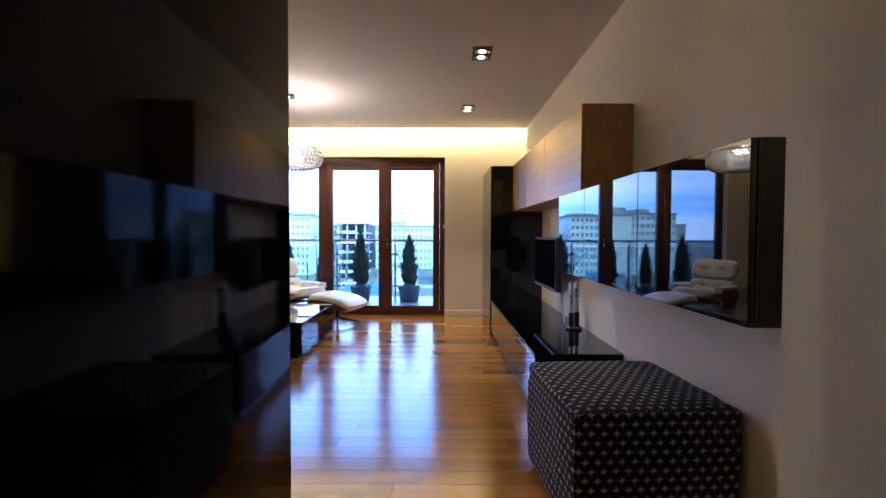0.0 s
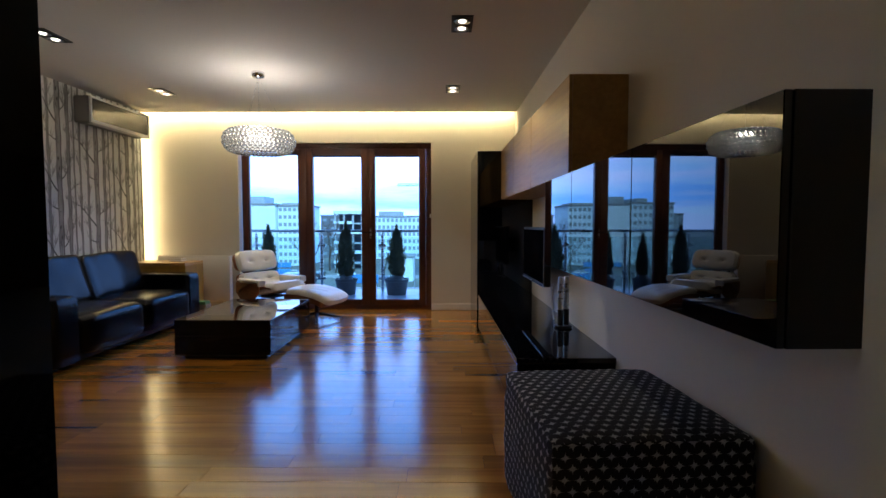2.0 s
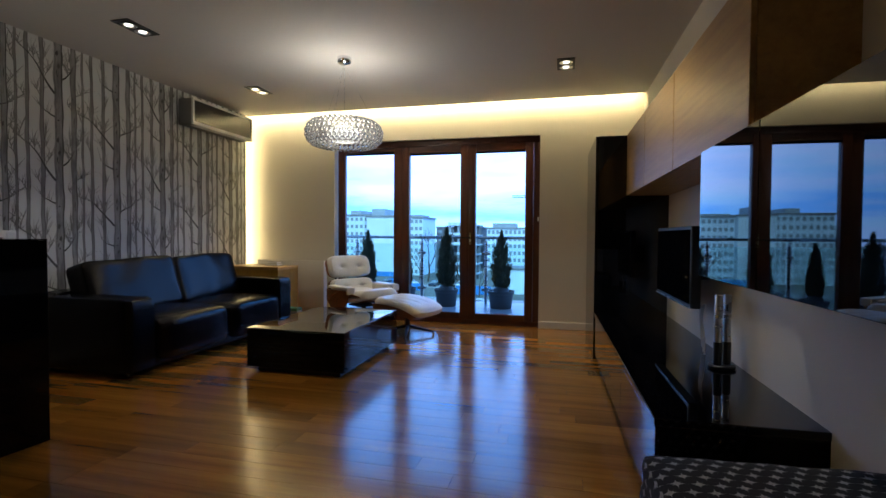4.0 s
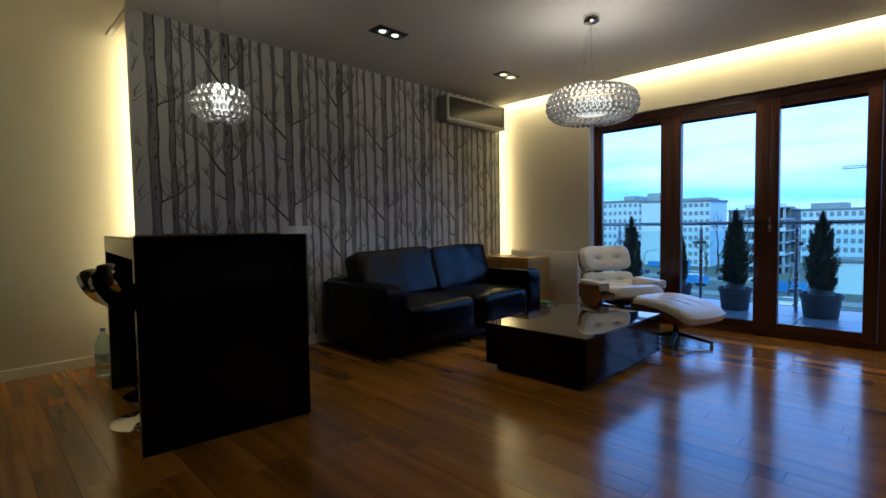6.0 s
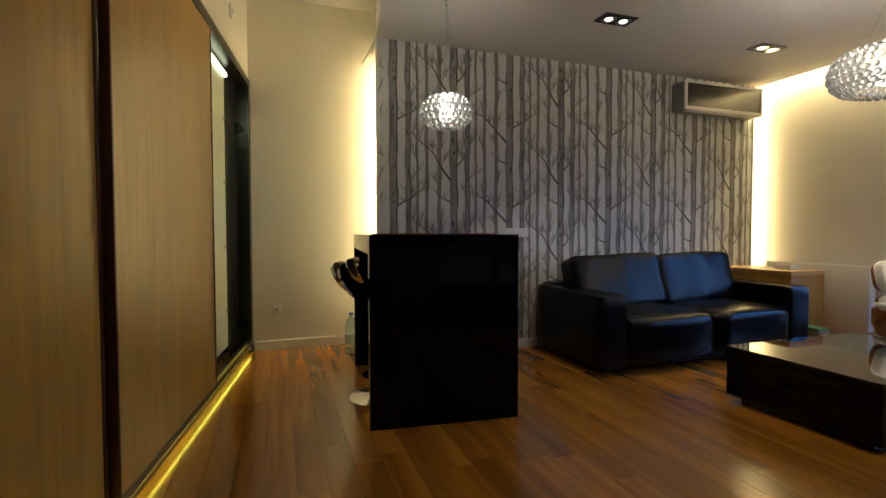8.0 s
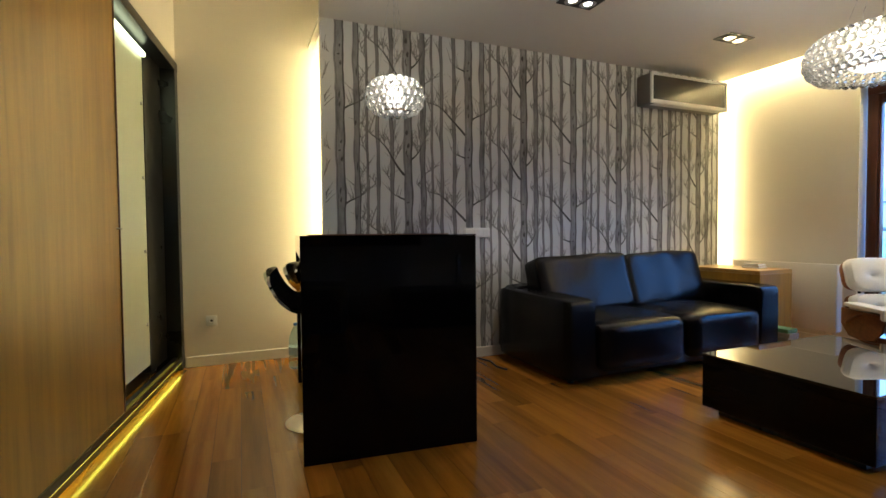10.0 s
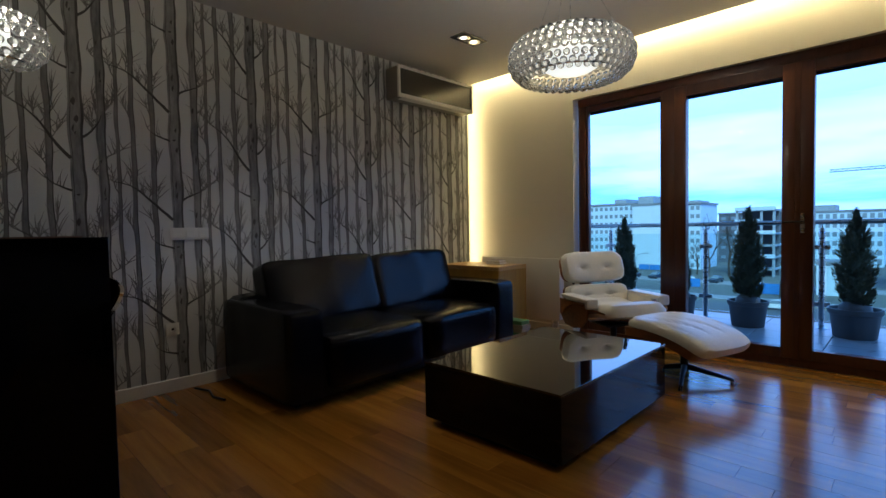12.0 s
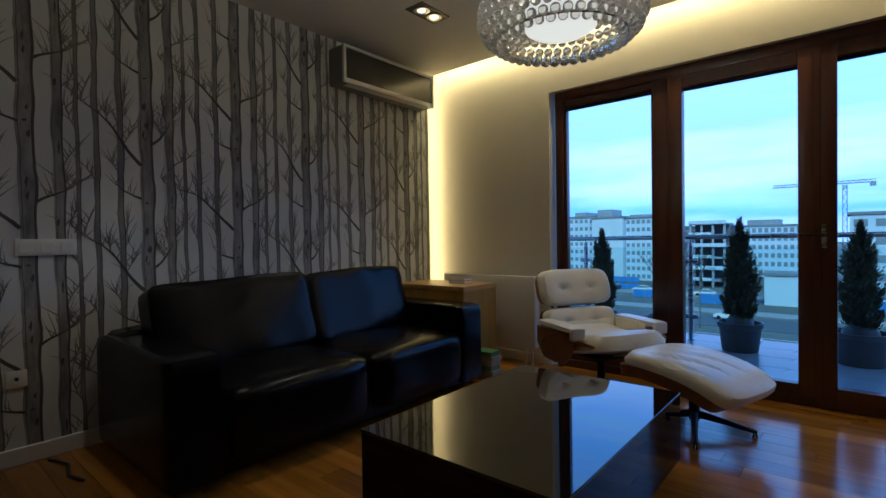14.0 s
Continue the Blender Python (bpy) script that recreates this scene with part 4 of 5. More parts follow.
def ottoman():
    ang = math.degrees(math.atan2(-0.95, -0.31))
    t = thing("ottoman", "white leather ottoman with a rosewood shell on a star base", "ottoman", pose(1.525, 6.985, 0, 0, 0, ang))
    star_base(t, 4, 0.29, 0.245, 0.55)
    pr = [(-0.31, 0.312), (-0.18, 0.320), (-0.02, 0.312), (0.14, 0.280), (0.25, 0.235), (0.30, 0.195)]
    part("shell", bent([(y * 0.97, z - 0.028) for y, z in pr[:-1]], 0.545, 0.058, 0.0, roundness=7.0), "walnut", t, smooth=True)
    bm = bent([(y, z + 0.040) for y, z in pr], 0.545, 0.085, 0.0, True, (), 48)
    for v in bm.verts:
        v.co.z -= 0.020 * max(0.0, 1 - abs(math.sin(v.co.x * 24 + 1.6 * math.sin(v.co.y * 9))) * 2.2) * max(0.0, 1 - (v.co.y / 0.22) ** 2) * (0.6 + 0.4 * math.sin(v.co.x * 9 + v.co.y * 14))
    part("cushion", bm, "leather_white", t, "creased white leather cushion", smooth=True)
    part("under_frame", boxed(-0.10, 0.10, -0.10, 0.10, 0.235, 0.25, 0.004), "dark_metal", t)


lounge_chair()
ottoman()

# ---------------------------------------------------------------- lamps
def bead_lamp(name, label, x, y, z, radius, height, rows, top, cable, seed):
    t = thing(name, label, "pendant lamp", pose(x, y, top), kind="")
    bm = bmesh.new()
    dz = z - top
    rnd = random.Random(seed)
    unit = bmesh.new()
    bmesh.ops.create_icosphere(unit, subdivisions=2, radius=1.0)
    verts = [v.co.copy() for v in unit.verts]
    faces = [[v.index for v in f.verts] for f in unit.faces]
    unit.free()
    vs, fs = [], []
    tube_r = height / 2
    ring = radius - tube_r * 0.95
    for k in range(rows):
        a = math.pi * (-0.47 + 0.94 * k / (rows - 1))
        rr = ring + tube_r * math.cos(a) * 0.95
        zz = dz + tube_r * math.sin(a)
        size = 0.0200 if radius > 0.3 else 0.0185
        count = max(8, int(2 * math.pi * rr / (size * 2.15)))
        for c in range(count):
            th = 2 * math.pi * (c + 0.5 * (k % 2)) / count
            s = size * (1 + 0.10 * (rnd.random() - 0.5))
            ctr = Vector((rr * math.cos(th), rr * math.sin(th), zz))
            o = len(vs)
            vs += [ctr + v * s for v in verts]
            fs += [[o + i for i in f] for f in faces]
    me = bpy.data.meshes.new("beads")
    me.from_pydata(vs, [], fs)
    me.shade_smooth()
    me.materials.append(M["crystal"])
    ob = new("bead_shade", me)
    ob.parent = t
    tagged(ob, "rings of clear acrylic beads", kind="stuff")
    part("diffuser", lathe(bmesh.new(), [(ring * 0.50, dz - tube_r * 0.62), (ring * 0.62, dz - tube_r * 0.45), (ring * 0.62, dz + tube_r * 0.35), (ring * 0.45, dz + tube_r * 0.52)], 32), "bulb", t, "glowing white diffuser", smooth=True)
    for s in (-1, 1):
        part("wire_ring", tube(bmesh.new(), [((ring + tube_r * 0.3) * math.cos(a), (ring + tube_r * 0.3) * math.sin(a), dz + s * tube_r * 0.98) for a in (2 * math.pi * k / 40 for k in range(41))], 0.004, 6, False), "chrome", t, smooth=True)
    for k in range(3):
        a = 2 * math.pi * k / 3 + 0.4
        part("suspension_wire", tube(bmesh.new(), [(0.0, 0.0, -0.05), ((ring + tube_r * 0.3) * math.cos(a), (ring + tube_r * 0.3) * math.sin(a), dz + tube_r)], 0.0012, 5), "steel", t)
    part("cable", tube(bmesh.new(), [(0, 0, -0.05), (0.002, 0, dz + tube_r * 0.5)], 0.0022, 6), "steel", t)
    part("canopy", lathe(bmesh.new(), [(0.062, -0.001), (0.062, -0.04), (0.052, -0.052), (0.02, -0.058)], 28), "chrome", t, "chrome ceiling canopy", smooth=True)
    return t


bead_lamp("chandelier", "wide chandelier of clear beads on thin wires, lit", 1.26, 5.96, 1.978, 0.328, 0.200, 8, CZ, True, 1)
bead_lamp("pendant_lamp", "small bead pendant lamp over the bar, lit", 0.0, 3.68, 1.850, 0.160, 0.182, 7, CZ, True, 2)


def twin_spot(x, y, rz):
    t = thing("ceiling_spotlight", "recessed black twin spotlight, lit", "ceiling spotlight", pose(x, y, CZ, 0, 0, rz), group="ceiling spotlights")
    w, h = 0.078, 0.145
    bm = bmesh.new()
    for a, b, c, d in ((-w, w, -h, -h + 0.012), (-w, w, h - 0.012, h), (-w, -w + 0.012, -h + 0.012, h - 0.012), (w - 0.012, w, -h + 0.012, h - 0.012)):
        box(bm, a, b, c, d, -0.007, 0.0)
    part("frame", bm, "black_satin", t, "black square frame")
    part("housing", boxed(-w + 0.012, w - 0.012, -h + 0.012, h - 0.012, -0.0045, -0.001), "black_plastic", t)
    for s in (-1, 1):
        l = part("reflector", lathe(bmesh.new(), [(0.056, -0.0046), (0.058, -0.012), (0.053, -0.014), (0.031, -0.0095)], 28, (0, s * 0.064, 0)), "chrome", t, smooth=True)
        part("bulb", lathe(bmesh.new(), [(0.030, -0.0102), (0.027, -0.013), (0.010, -0.0145)], 24, (0, s * 0.064, 0)), "spot_on", l, "lit lamp", smooth=True)
    return t


first = twin_spot(3.165, 6.545, 0)
for x, y, rz in ((3.21, 4.835, 0), (-0.07, 6.64, 0), (-0.02, 5.03, 0)):
    copy_thing(first, pose(x, y, CZ, 0, 0, rz))
for k, (x, y) in enumerate(((3.165, 6.545), (3.21, 4.835), (-0.07, 6.64), (-0.02, 5.03))):
    lamp("spot_beam", "SPOT", look((x, y, CZ - 0.03), (x, y, 0)), (30 if x > 2 else 27), LAMPW, 0.03, spot=(104 if k == 1 else 78))

# ---------------------------------------------------------------- wall fittings
def air_conditioner():
    x0, x1, y0, y1, z0, z1 = XP, -0.735, 6.43, 7.455, 2.272, 2.56
    t = thing("air_conditioner", "wall air conditioner with a grey front and white rim", "air conditioner", pose(XP, 6.96, z0))
    part("casing", boxed(x0, x1 - 0.02, y0, y1, z0, z1, 0.012, 3), "casing", t, "grey casing", world=True, smooth=True)
    bm = bmesh.new()
    for a, b, c, d in ((y0, y1, z0, z0 + 0.035), (y0, y1, z1 - 0.022, z1), (y0, y0 + 0.022, z0 + 0.035, z1 - 0.022), (y1 - 0.022, y1, z0 + 0.035, z1 - 0.022)):
        box(bm, x1 - 0.02, x1, a, b, c, d)
    part("front_rim", bm, "white_plastic", t, "white front rim", world=True)
    part("front_panel", boxed(x1 - 0.0195, x1 - 0.009, y0 + 0.0225, y1 - 0.0225, z0 + 0.0355, z1 - 0.0225, 0.003), "grey_plastic", t, "glossy grey front panel", world=True)
    part("air_flap", boxed(x1 - 0.075, x1 - 0.02, y0 + 0.05, y1 - 0.05, z0 - 0.006, z0 - 0.0005, 0.002), "white_plastic", t, world=True)


air_conditioner()


def radiator():
    x0, x1, y1, z0, z1 = -0.78, 0.19, 7.70, 0.145, 0.75
    t = thing("radiator", "cream panel radiator under the lit wall", "radiator", pose(-0.3, 7.66, 0))
    part("front_panel", boxed(x0, x1, 7.615, 7.63, z0, z1, 0.006, 2), "radiator", t, world=True, smooth=True)
    part("back_panel", boxed(x0 + 0.01, x1 - 0.01, 7.69, 7.70, z0, z1 - 0.01, 0.004, 2), "radiator", t, world=True)
    for a in (x0, x1 - 0.004):
        part("side_cover", boxed(a, a + 0.004, 7.6305, 7.70, z0 + 0.01, z1, 0.001, 1), "radiator", t, world=True)
    bm = bmesh.new()
    for k in range(32):
        x = x0 + 0.02 + k * (x1 - x0 - 0.04) / 31
        box(bm, x - 0.005, x + 0.005, 7.632, 7.689, z1 - 0.010, z1 - 0.003)
    part("top_grille", bm, "radiator", t, world=True)
    for x in (x0 + 0.12, x1 - 0.12):
        part("bracket", boxed(x - 0.02, x + 0.02, 7.7005, YW, z0 + 0.1, z0 + 0.45), "radiator", t, world=True)
    part("pipe", tube(bmesh.new(), [(x1 - 0.05, 7.66, z0 + 0.01), (x1 - 0.05, 7.66, 0.0)], 0.009, 8), "radiator", t, world=True, smooth=True)
    part("pipe", tube(bmesh.new(), [(x1 - 0.11, 7.66, z0 + 0.01), (x1 - 0.11, 7.66, 0.0)], 0.009, 8), "radiator", t, world=True, smooth=True)


radiator()


def side_table():
    x0, x1, y0, y1, zt = -0.84, -0.085, 7.02, 7.46, 0.70
    t = thing("side_table", "closed oak box side table beside the sofa", "side table", pose(-0.47, 7.29, 0))
    part("top", boxed(x0, x1, y0, y1, zt - 0.035, zt, 0.003), "oak_h", t, world=True)
    for a, b in ((x0, x0 + 0.03), (x1 - 0.03, x1)):
        part("side_panel", boxed(a, b, y0, y1, 0.0, zt - 0.0355, 0.003), "oak", t, world=True)
    part("front_panel", boxed(x0 + 0.0305, x1 - 0.0305, y0 + 0.004, y0 + 0.022, 0.02, zt - 0.036, 0.002, 1), "oak", t, world=True)
    part("back_panel", boxed(x0 + 0.0305, x1 - 0.0305, y1 - 0.02, y1 - 0.005, 0.0, zt - 0.036), "oak", t, world=True)
    b = thing("book_stack", "two small paperbacks lying on the side table", "books", pose(-0.33, 7.30, zt))
    for k, (w, d, h) in enumerate(((0.17, 0.11, 0.022), (0.15, 0.10, 0.02))):
        z0 = 0.001 + k * 0.023
        bk = part("book", boxed(-w / 2, w / 2, -d / 2, d / 2, z0, z0 + h, 0.002, 1), "book", b)
        part("pages", boxed(-w / 2 + 0.004, w / 2 + 0.001, -d / 2 - 0.001, d / 2 + 0.001, z0 + 0.003, z0 + h - 0.003), "white_plastic", bk)
    f = thing("floor_books", "small pile of colourful books on the floor", "books", pose(0.04, 7.13, 0))
    for k in range(6):
        part("book", boxed(-0.09 + 0.008 * math.sin(k * 2), 0.09 + 0.008 * math.sin(k * 2), -0.06, 0.065, k * 0.036, k * 0.036 + 0.034, 0.002, 1), "book_green" if k in (2, 5) else "book", f)


side_table()


def socket_plate(name, label, x, y, z, gangs):
    t = thing(name, label, "wall socket", pose(x, y, z))
    w = 0.041
    part("plate", boxed(0.0025, 0.010, -w, -w + 0.082 * gangs, -0.041, 0.041, 0.003, 2), "white_plastic", t, smooth=True)
    for k in range(gangs):
        ob = part("socket_well" if gangs == 1 else "rocker", lathe(bmesh.new(), [(0.022, 0), (0.022, 0.003), (0.018, 0.004), (0.016, 0.001)], 20) if gangs == 1 else boxed(-0.027, 0.027, -0.027, 0.027, 0, 0.005, 0.002), "white_plastic", t)
        ob.matrix_basis = pose(0.010, k * 0.082, 0, 0, 90, 0)
        if gangs == 1:
            pin = part("pin_hole", lathe(bmesh.new(), [(0.009, 0), (0.009, 0.0022)], 12), "black_plastic", t)
            pin.matrix_basis = pose(0.0105, 0, 0, 0, 90, 0)


socket_plate("light_switch", "white triple light switch on the wallpaper", XP + 0.002, 4.59, 1.058, 3)
socket_plate("wall_socket", "white socket with a plug on the wallpaper", XP + 0.002, 4.54, 0.42, 1)
socket_plate("wall_socket", "white socket on the cream niche wall", XN, 2.60, 0.365, 1)

# ---------------------------------------------------------------- bar and stools
BAR = pose(0.497, 3.073, 0, 0, 0, -5.0)


def bar_table():
    """A waterfall bar: two end panels and a thick top, its length running from the wallpapered wall."""
    t = thing("bar_table", "tall black gloss waterfall bar table with stools tucked in", "bar table", BAR)
    L, Wd, H, th = 1.36, 0.845, 1.043, 0.055
    part("end_panel", boxed(-th, 0, 0, Wd, 0, H, 0.002, 1), "lacquer", t)
    part("end_panel", boxed(-L, -L + th, 0, Wd, 0, H, 0.002, 1), "lacquer", t)
    part("top", boxed(-L + th + 0.0005, -th - 0.0005, 0, Wd, H - 0.10, H, 0.002, 1), "lacquer", t)
    part("top_sheet", boxed(-L - 0.001, 0.001, -0.001, Wd + 0.001, H + 0.0005, H + 0.007, 0.001, 1), "smoked", t, "glossy dark top sheet")


bar_table()
for lx, ly, r in ((-0.35, 0.22, 6), (-0.30, 0.62, -4), (-0.95, 0.42, 3)):
    m = thing("placemat", "oval woven brown placemat on the bar", "placemat", BAR @ pose(lx, ly, 1.050, 0, 0, r), group="placemats")
    part("mat", lathe(bmesh.new(), [(0.001, 0.0), (0.17, 0.0), (0.175, 0.003), (0.17, 0.006), (0.001, 0.005)], 36), "mat", m, smooth=True)


def bar_stool(m):
    t = thing("bar_stool", "chrome bar stool with a curved black leather seat", "bar stool", m, group="bar stools")
    part("base_disc", lathe(bmesh.new(), [(0.185, 0), (0.185, 0.006), (0.155, 0.014), (0.06, 0.028), (0.035, 0.05)], 36), "chrome", t, smooth=True)
    part("column", lathe(bmesh.new(), [(0.032, 0.045), (0.032, 0.46), (0.034, 0.462)], 20), "chrome", t, smooth=True)
    part("gas_lift", lathe(bmesh.new(), [(0.022, 0.462), (0.022, 0.70)], 16), "chrome", t, smooth=True)
    part("footrest", tube(bmesh.new(), [(0.03, 0.0, 0.32), (0.06, 0.16, 0.32), (-0.06, 0.16, 0.32), (-0.03, 0.0, 0.32)], 0.010, 8), "chrome", t, smooth=True)
    seat = [(0.20, 0.725), (0.08, 0.712), (-0.08, 0.712), (-0.15, 0.745), (-0.20, 0.82), (-0.215, 0.865)]
    part("seat_shell", bent(seat, 0.40, 0.014, 0.06, roundness=5), "chrome", t, "chrome-backed shell", smooth=True)
    part("seat_pad", bent([(y, z + 0.016) for y, z in seat], 0.38, 0.030, 0.06, True, (), 16), "leather_black", t, smooth=True)
    return t


s1 = bar_stool(pose(-0.03, 3.22, 0, 0, 0, 0))
copy_thing(s1, pose(-0.50, 3.38, 0, 0, 0, 6))
copy_thing(s1, pose(0.02, 3.765, 0, 0, 0, 178))
copy_thing(s1, pose(-0.52, 3.83, 0, 0, 0, 174))


def water_bottle():
    t = thing("water_bottle", "clear blue plastic water bottle on the floor", "bottle", pose(-1.24, 3.22, 0))
    part("body", lathe(bmesh.new(), [(0.052, 0), (0.056, 0.01), (0.056, 0.08), (0.052, 0.09), (0.056, 0.1), (0.056, 0.18), (0.052, 0.19), (0.056, 0.20), (0.054, 0.24), (0.03, 0.30), (0.016, 0.325), (0.016, 0.335)], 24), "bottle_plastic", t, smooth=True)
    part("cap", lathe(bmesh.new(), [(0.018, 0.336), (0.018, 0.355), (0.015, 0.357)], 18), "blue_cap", t, smooth=True)
    part("label_band", lathe(bmesh.new(), [(0.0572, 0.11), (0.0572, 0.17)], 24), "hoarding", t, smooth=True)


water_bottle()
c = thing("loose_cable", "thin dark cable end lying on the floor", "cable", pose(-0.62, 4.66, 0))
part("lead", tube(bmesh.new(), [(-0.22, -0.02, 0.012), (-0.1, 0.03, 0.008), (0.05, 0.0, 0.008), (0.16, 0.03, 0.008)], 0.007, 8), "black_plastic", c, smooth=True)
# ---------------------------------------------------------------- balcony
structure("balcony_slab", box(bmesh.new(), -1.6, 4.6, 8.05, 9.85, -0.30, -0.034), "facade_grey", "concrete balcony slab under the tiles", "balcony")


def balustrade():
    y, zr = 9.66, 1.055
    t = thing("balcony_railing", "stainless steel balcony railing with clear glass panels", "railing", pose(1.5, y, -0.02))
    part("handrail", tube(bmesh.new(), [(-1.6, y, zr), (4.6, y, zr)], 0.024, 14), "steel", t, world=True, smooth=True)
    xs = (-1.4, -0.25, 0.90, 1.97, 3.10, 4.25)
    for x in xs:
        p = part("post", tube(bmesh.new(), [(x, y, -0.03), (x, y, zr - 0.06)], 0.025, 12), "steel", t, world=True, smooth=True)
        part("neck", tube(bmesh.new(), [(x, y, zr - 0.062), (x, y, zr - 0.02)], 0.008, 8), "steel", p, world=True)
        part("base_flange", lathe(bmesh.new(), [(0.05, -0.024), (0.05, -0.016), (0.024, -0.01)], 18, (x, y, 0)), "steel", p, world=True)
        for z in (0.22, 0.80):
            for s in (-1, 1):
                part("glass_clamp", boxed(x + s * 0.022, x + s * 0.07, y - 0.014, y + 0.014, z - 0.024, z + 0.024, 0.006), "steel", p, world=True)
    for a, b in zip(xs, xs[1:]):
        g = part("glass_panel", boxed(a + 0.04, b - 0.04, y - 0.004, y + 0.004, 0.06, 0.95), "rail_glass", t, "clear glass panel", world=True)
        g.visible_shadow = False


balustrade()


def potted_conifer(x, y, tip, r_pot, h_pot, r_crown, seed, label):
    z0 = -0.02
    t = thing("potted_conifer", label, "potted plant", pose(x, y, z0), group="balcony conifers")
    pot = part("pot", lathe(bmesh.new(), [(r_pot * 0.80, 0.0), (r_pot * 0.83, 0.006), (r_pot * 0.97, h_pot - 0.05), (r_pot * 1.05, h_pot - 0.045), (r_pot * 1.06, h_pot), (r_pot * 0.98, h_pot), (r_pot * 0.94, h_pot - 0.04)], 32), "pot", t, "grey plastic planter", smooth=True)
    part("soil", lathe(bmesh.new(), [(r_pot * 0.90, h_pot - 0.05), (r_pot * 0.92, h_pot - 0.038), (r_pot * 0.3, h_pot - 0.025)], 20), "soil", pot)
    part("root_wrap", lathe(bmesh.new(), [(r_pot * 0.66, h_pot - 0.035), (r_pot * 0.62, h_pot + 0.02), (r_pot * 0.45, h_pot + 0.055), (r_pot * 0.15, h_pot + 0.065)], 20), "pot", t, "grey wrapped root ball", smooth=True)
    part("trunk", tube(bmesh.new(), [(0, 0, h_pot - 0.04), (0.01, 0, h_pot + 0.2), (0, 0.005, tip - z0 - 0.1)], [0.02, 0.014, 0.004], 8), "trunk", t, smooth=True)
    rnd = random.Random(seed)
    vs, fs = [], []
    H = tip - z0 - h_pot
    limbs = []
    for k in range(150):
        f = (k + rnd.random()) / 150
        th = k * 2.399 + rnd.uniform(-0.5, 0.5)
        reach = 1.22 * r_crown * ((1 - f) ** 0.62 * min(1.0, 0.66 + 1.5 * f) * (1.0 if f < 0.84 else 0.42) + 0.02) * rnd.uniform(0.74, 1.10)
        limbs.append((f, th, reach))
    for k in range(11000):
        f, th, reach = limbs[int(150 * rnd.random() ** 1.3)]
        u = rnd.random() ** 0.62
        ang = th + rnd.gauss(0, 0.36) * (1.2 - 0.8 * u)
        rad = reach * u
        lift = 0.75 * rad + rnd.gauss(0, 0.020)
        c = Vector((rad * math.cos(ang), rad * math.sin(ang), min(h_pot - 0.01 + f * H * 0.95 + lift, h_pot + H)))
        out = Vector((math.cos(th), math.sin(th), 0.7 + 1.2 * rnd.random())).normalized()
        side = out.orthogonal().normalized()
        side.rotate(Matrix.Rotation(rnd.random() * 6.28, 3, out))
        L, W = 0.014 + 0.026 * rnd.random(), 0.0035 + 0.005 * rnd.random()
        bend = Vector((rnd.uniform(-1, 1), rnd.uniform(-1, 1), rnd.uniform(-1, 0.4))) * 0.008
        o = len(vs)
        vs += [c - out * L * 0.4, c + side * W, c + out * L + bend, c - side * W]
        fs.append((o, o + 1, o + 2, o + 3))
    me = bpy.data.meshes.new("crown")
    me.from_pydata(vs, [], fs)
    me.materials.append(M["conifer"])
    ob = new("crown", me)
    ob.parent = t
    tagged(ob, "dense dark green crown of small sprays")


potted_conifer(0.10, 9.28, 1.17, 0.16, 0.27, 0.145, 1, "slim dark conifer in a grey planter near the railing")
potted_conifer(0.72, 9.36, 1.02, 0.16, 0.27, 0.105, 2, "small dark conifer in a grey planter near the railing")
potted_conifer(1.39, 9.36, 1.24, 0.180, 0.27, 0.152, 3, "bushy dark conifer in a grey planter near the railing")
potted_conifer(2.25, 9.36, 1.18, 0.195, 0.27, 0.160, 4, "broad dark conifer in a wide grey planter")
potted_conifer(3.02, 9.30, 0.52, 0.15, 0.26, 0.11, 5, "low dark conifer in a grey planter")

# ---------------------------------------------------------------- town outside
GZ = -12.0
structure("ground", box(bmesh.new(), -900, 900, 10.5, 1200, GZ - 2, GZ), "ground", "winter grass and bare building land", "ground")


def strip_road(name, label, y0, slope, width, z, material):
    xs = (-260, 200)
    prism_pts = [(xs[0], y0 + slope * xs[0]), (xs[1], y0 + slope * xs[1]), (xs[1], y0 + slope * xs[1] + width), (xs[0], y0 + slope * xs[0] + width)]
    structure(name, prism(bmesh.new(), prism_pts, GZ, GZ + z), material, label, "road")


strip_road("road", "grey asphalt main road", 58, -0.06, 12, 0.06, "asphalt")
strip_road("pavement", "pale paved footpath beside the road", 52, -0.06, 4.5, 0.14, "paving")
strip_road("road_2", "second asphalt carriageway", 82, -0.06, 10, 0.06, "asphalt")
strip_road("pavement_2", "pale paved verge of the far carriageway", 95, -0.06, 5, 0.14, "paving")
strip_road("road_3", "service road before the apartment houses", 118, -0.05, 7, 0.06, "paving")

WIN = {}


def window_mesh(w, h):
    """A recessed far window: frame ring and dark pane, shared by all of one size."""
    if (w, h) not in WIN:
        bm = box(bmesh.new(), -w / 2, w / 2, -0.06, 0.10, 0, h)
        me = bpy.data.meshes.new("window")
        bm.to_mesh(me)
        bm.free()
        me.materials.append(M["far_window"])
        WIN[(w, h)] = me
    return WIN[(w, h)]


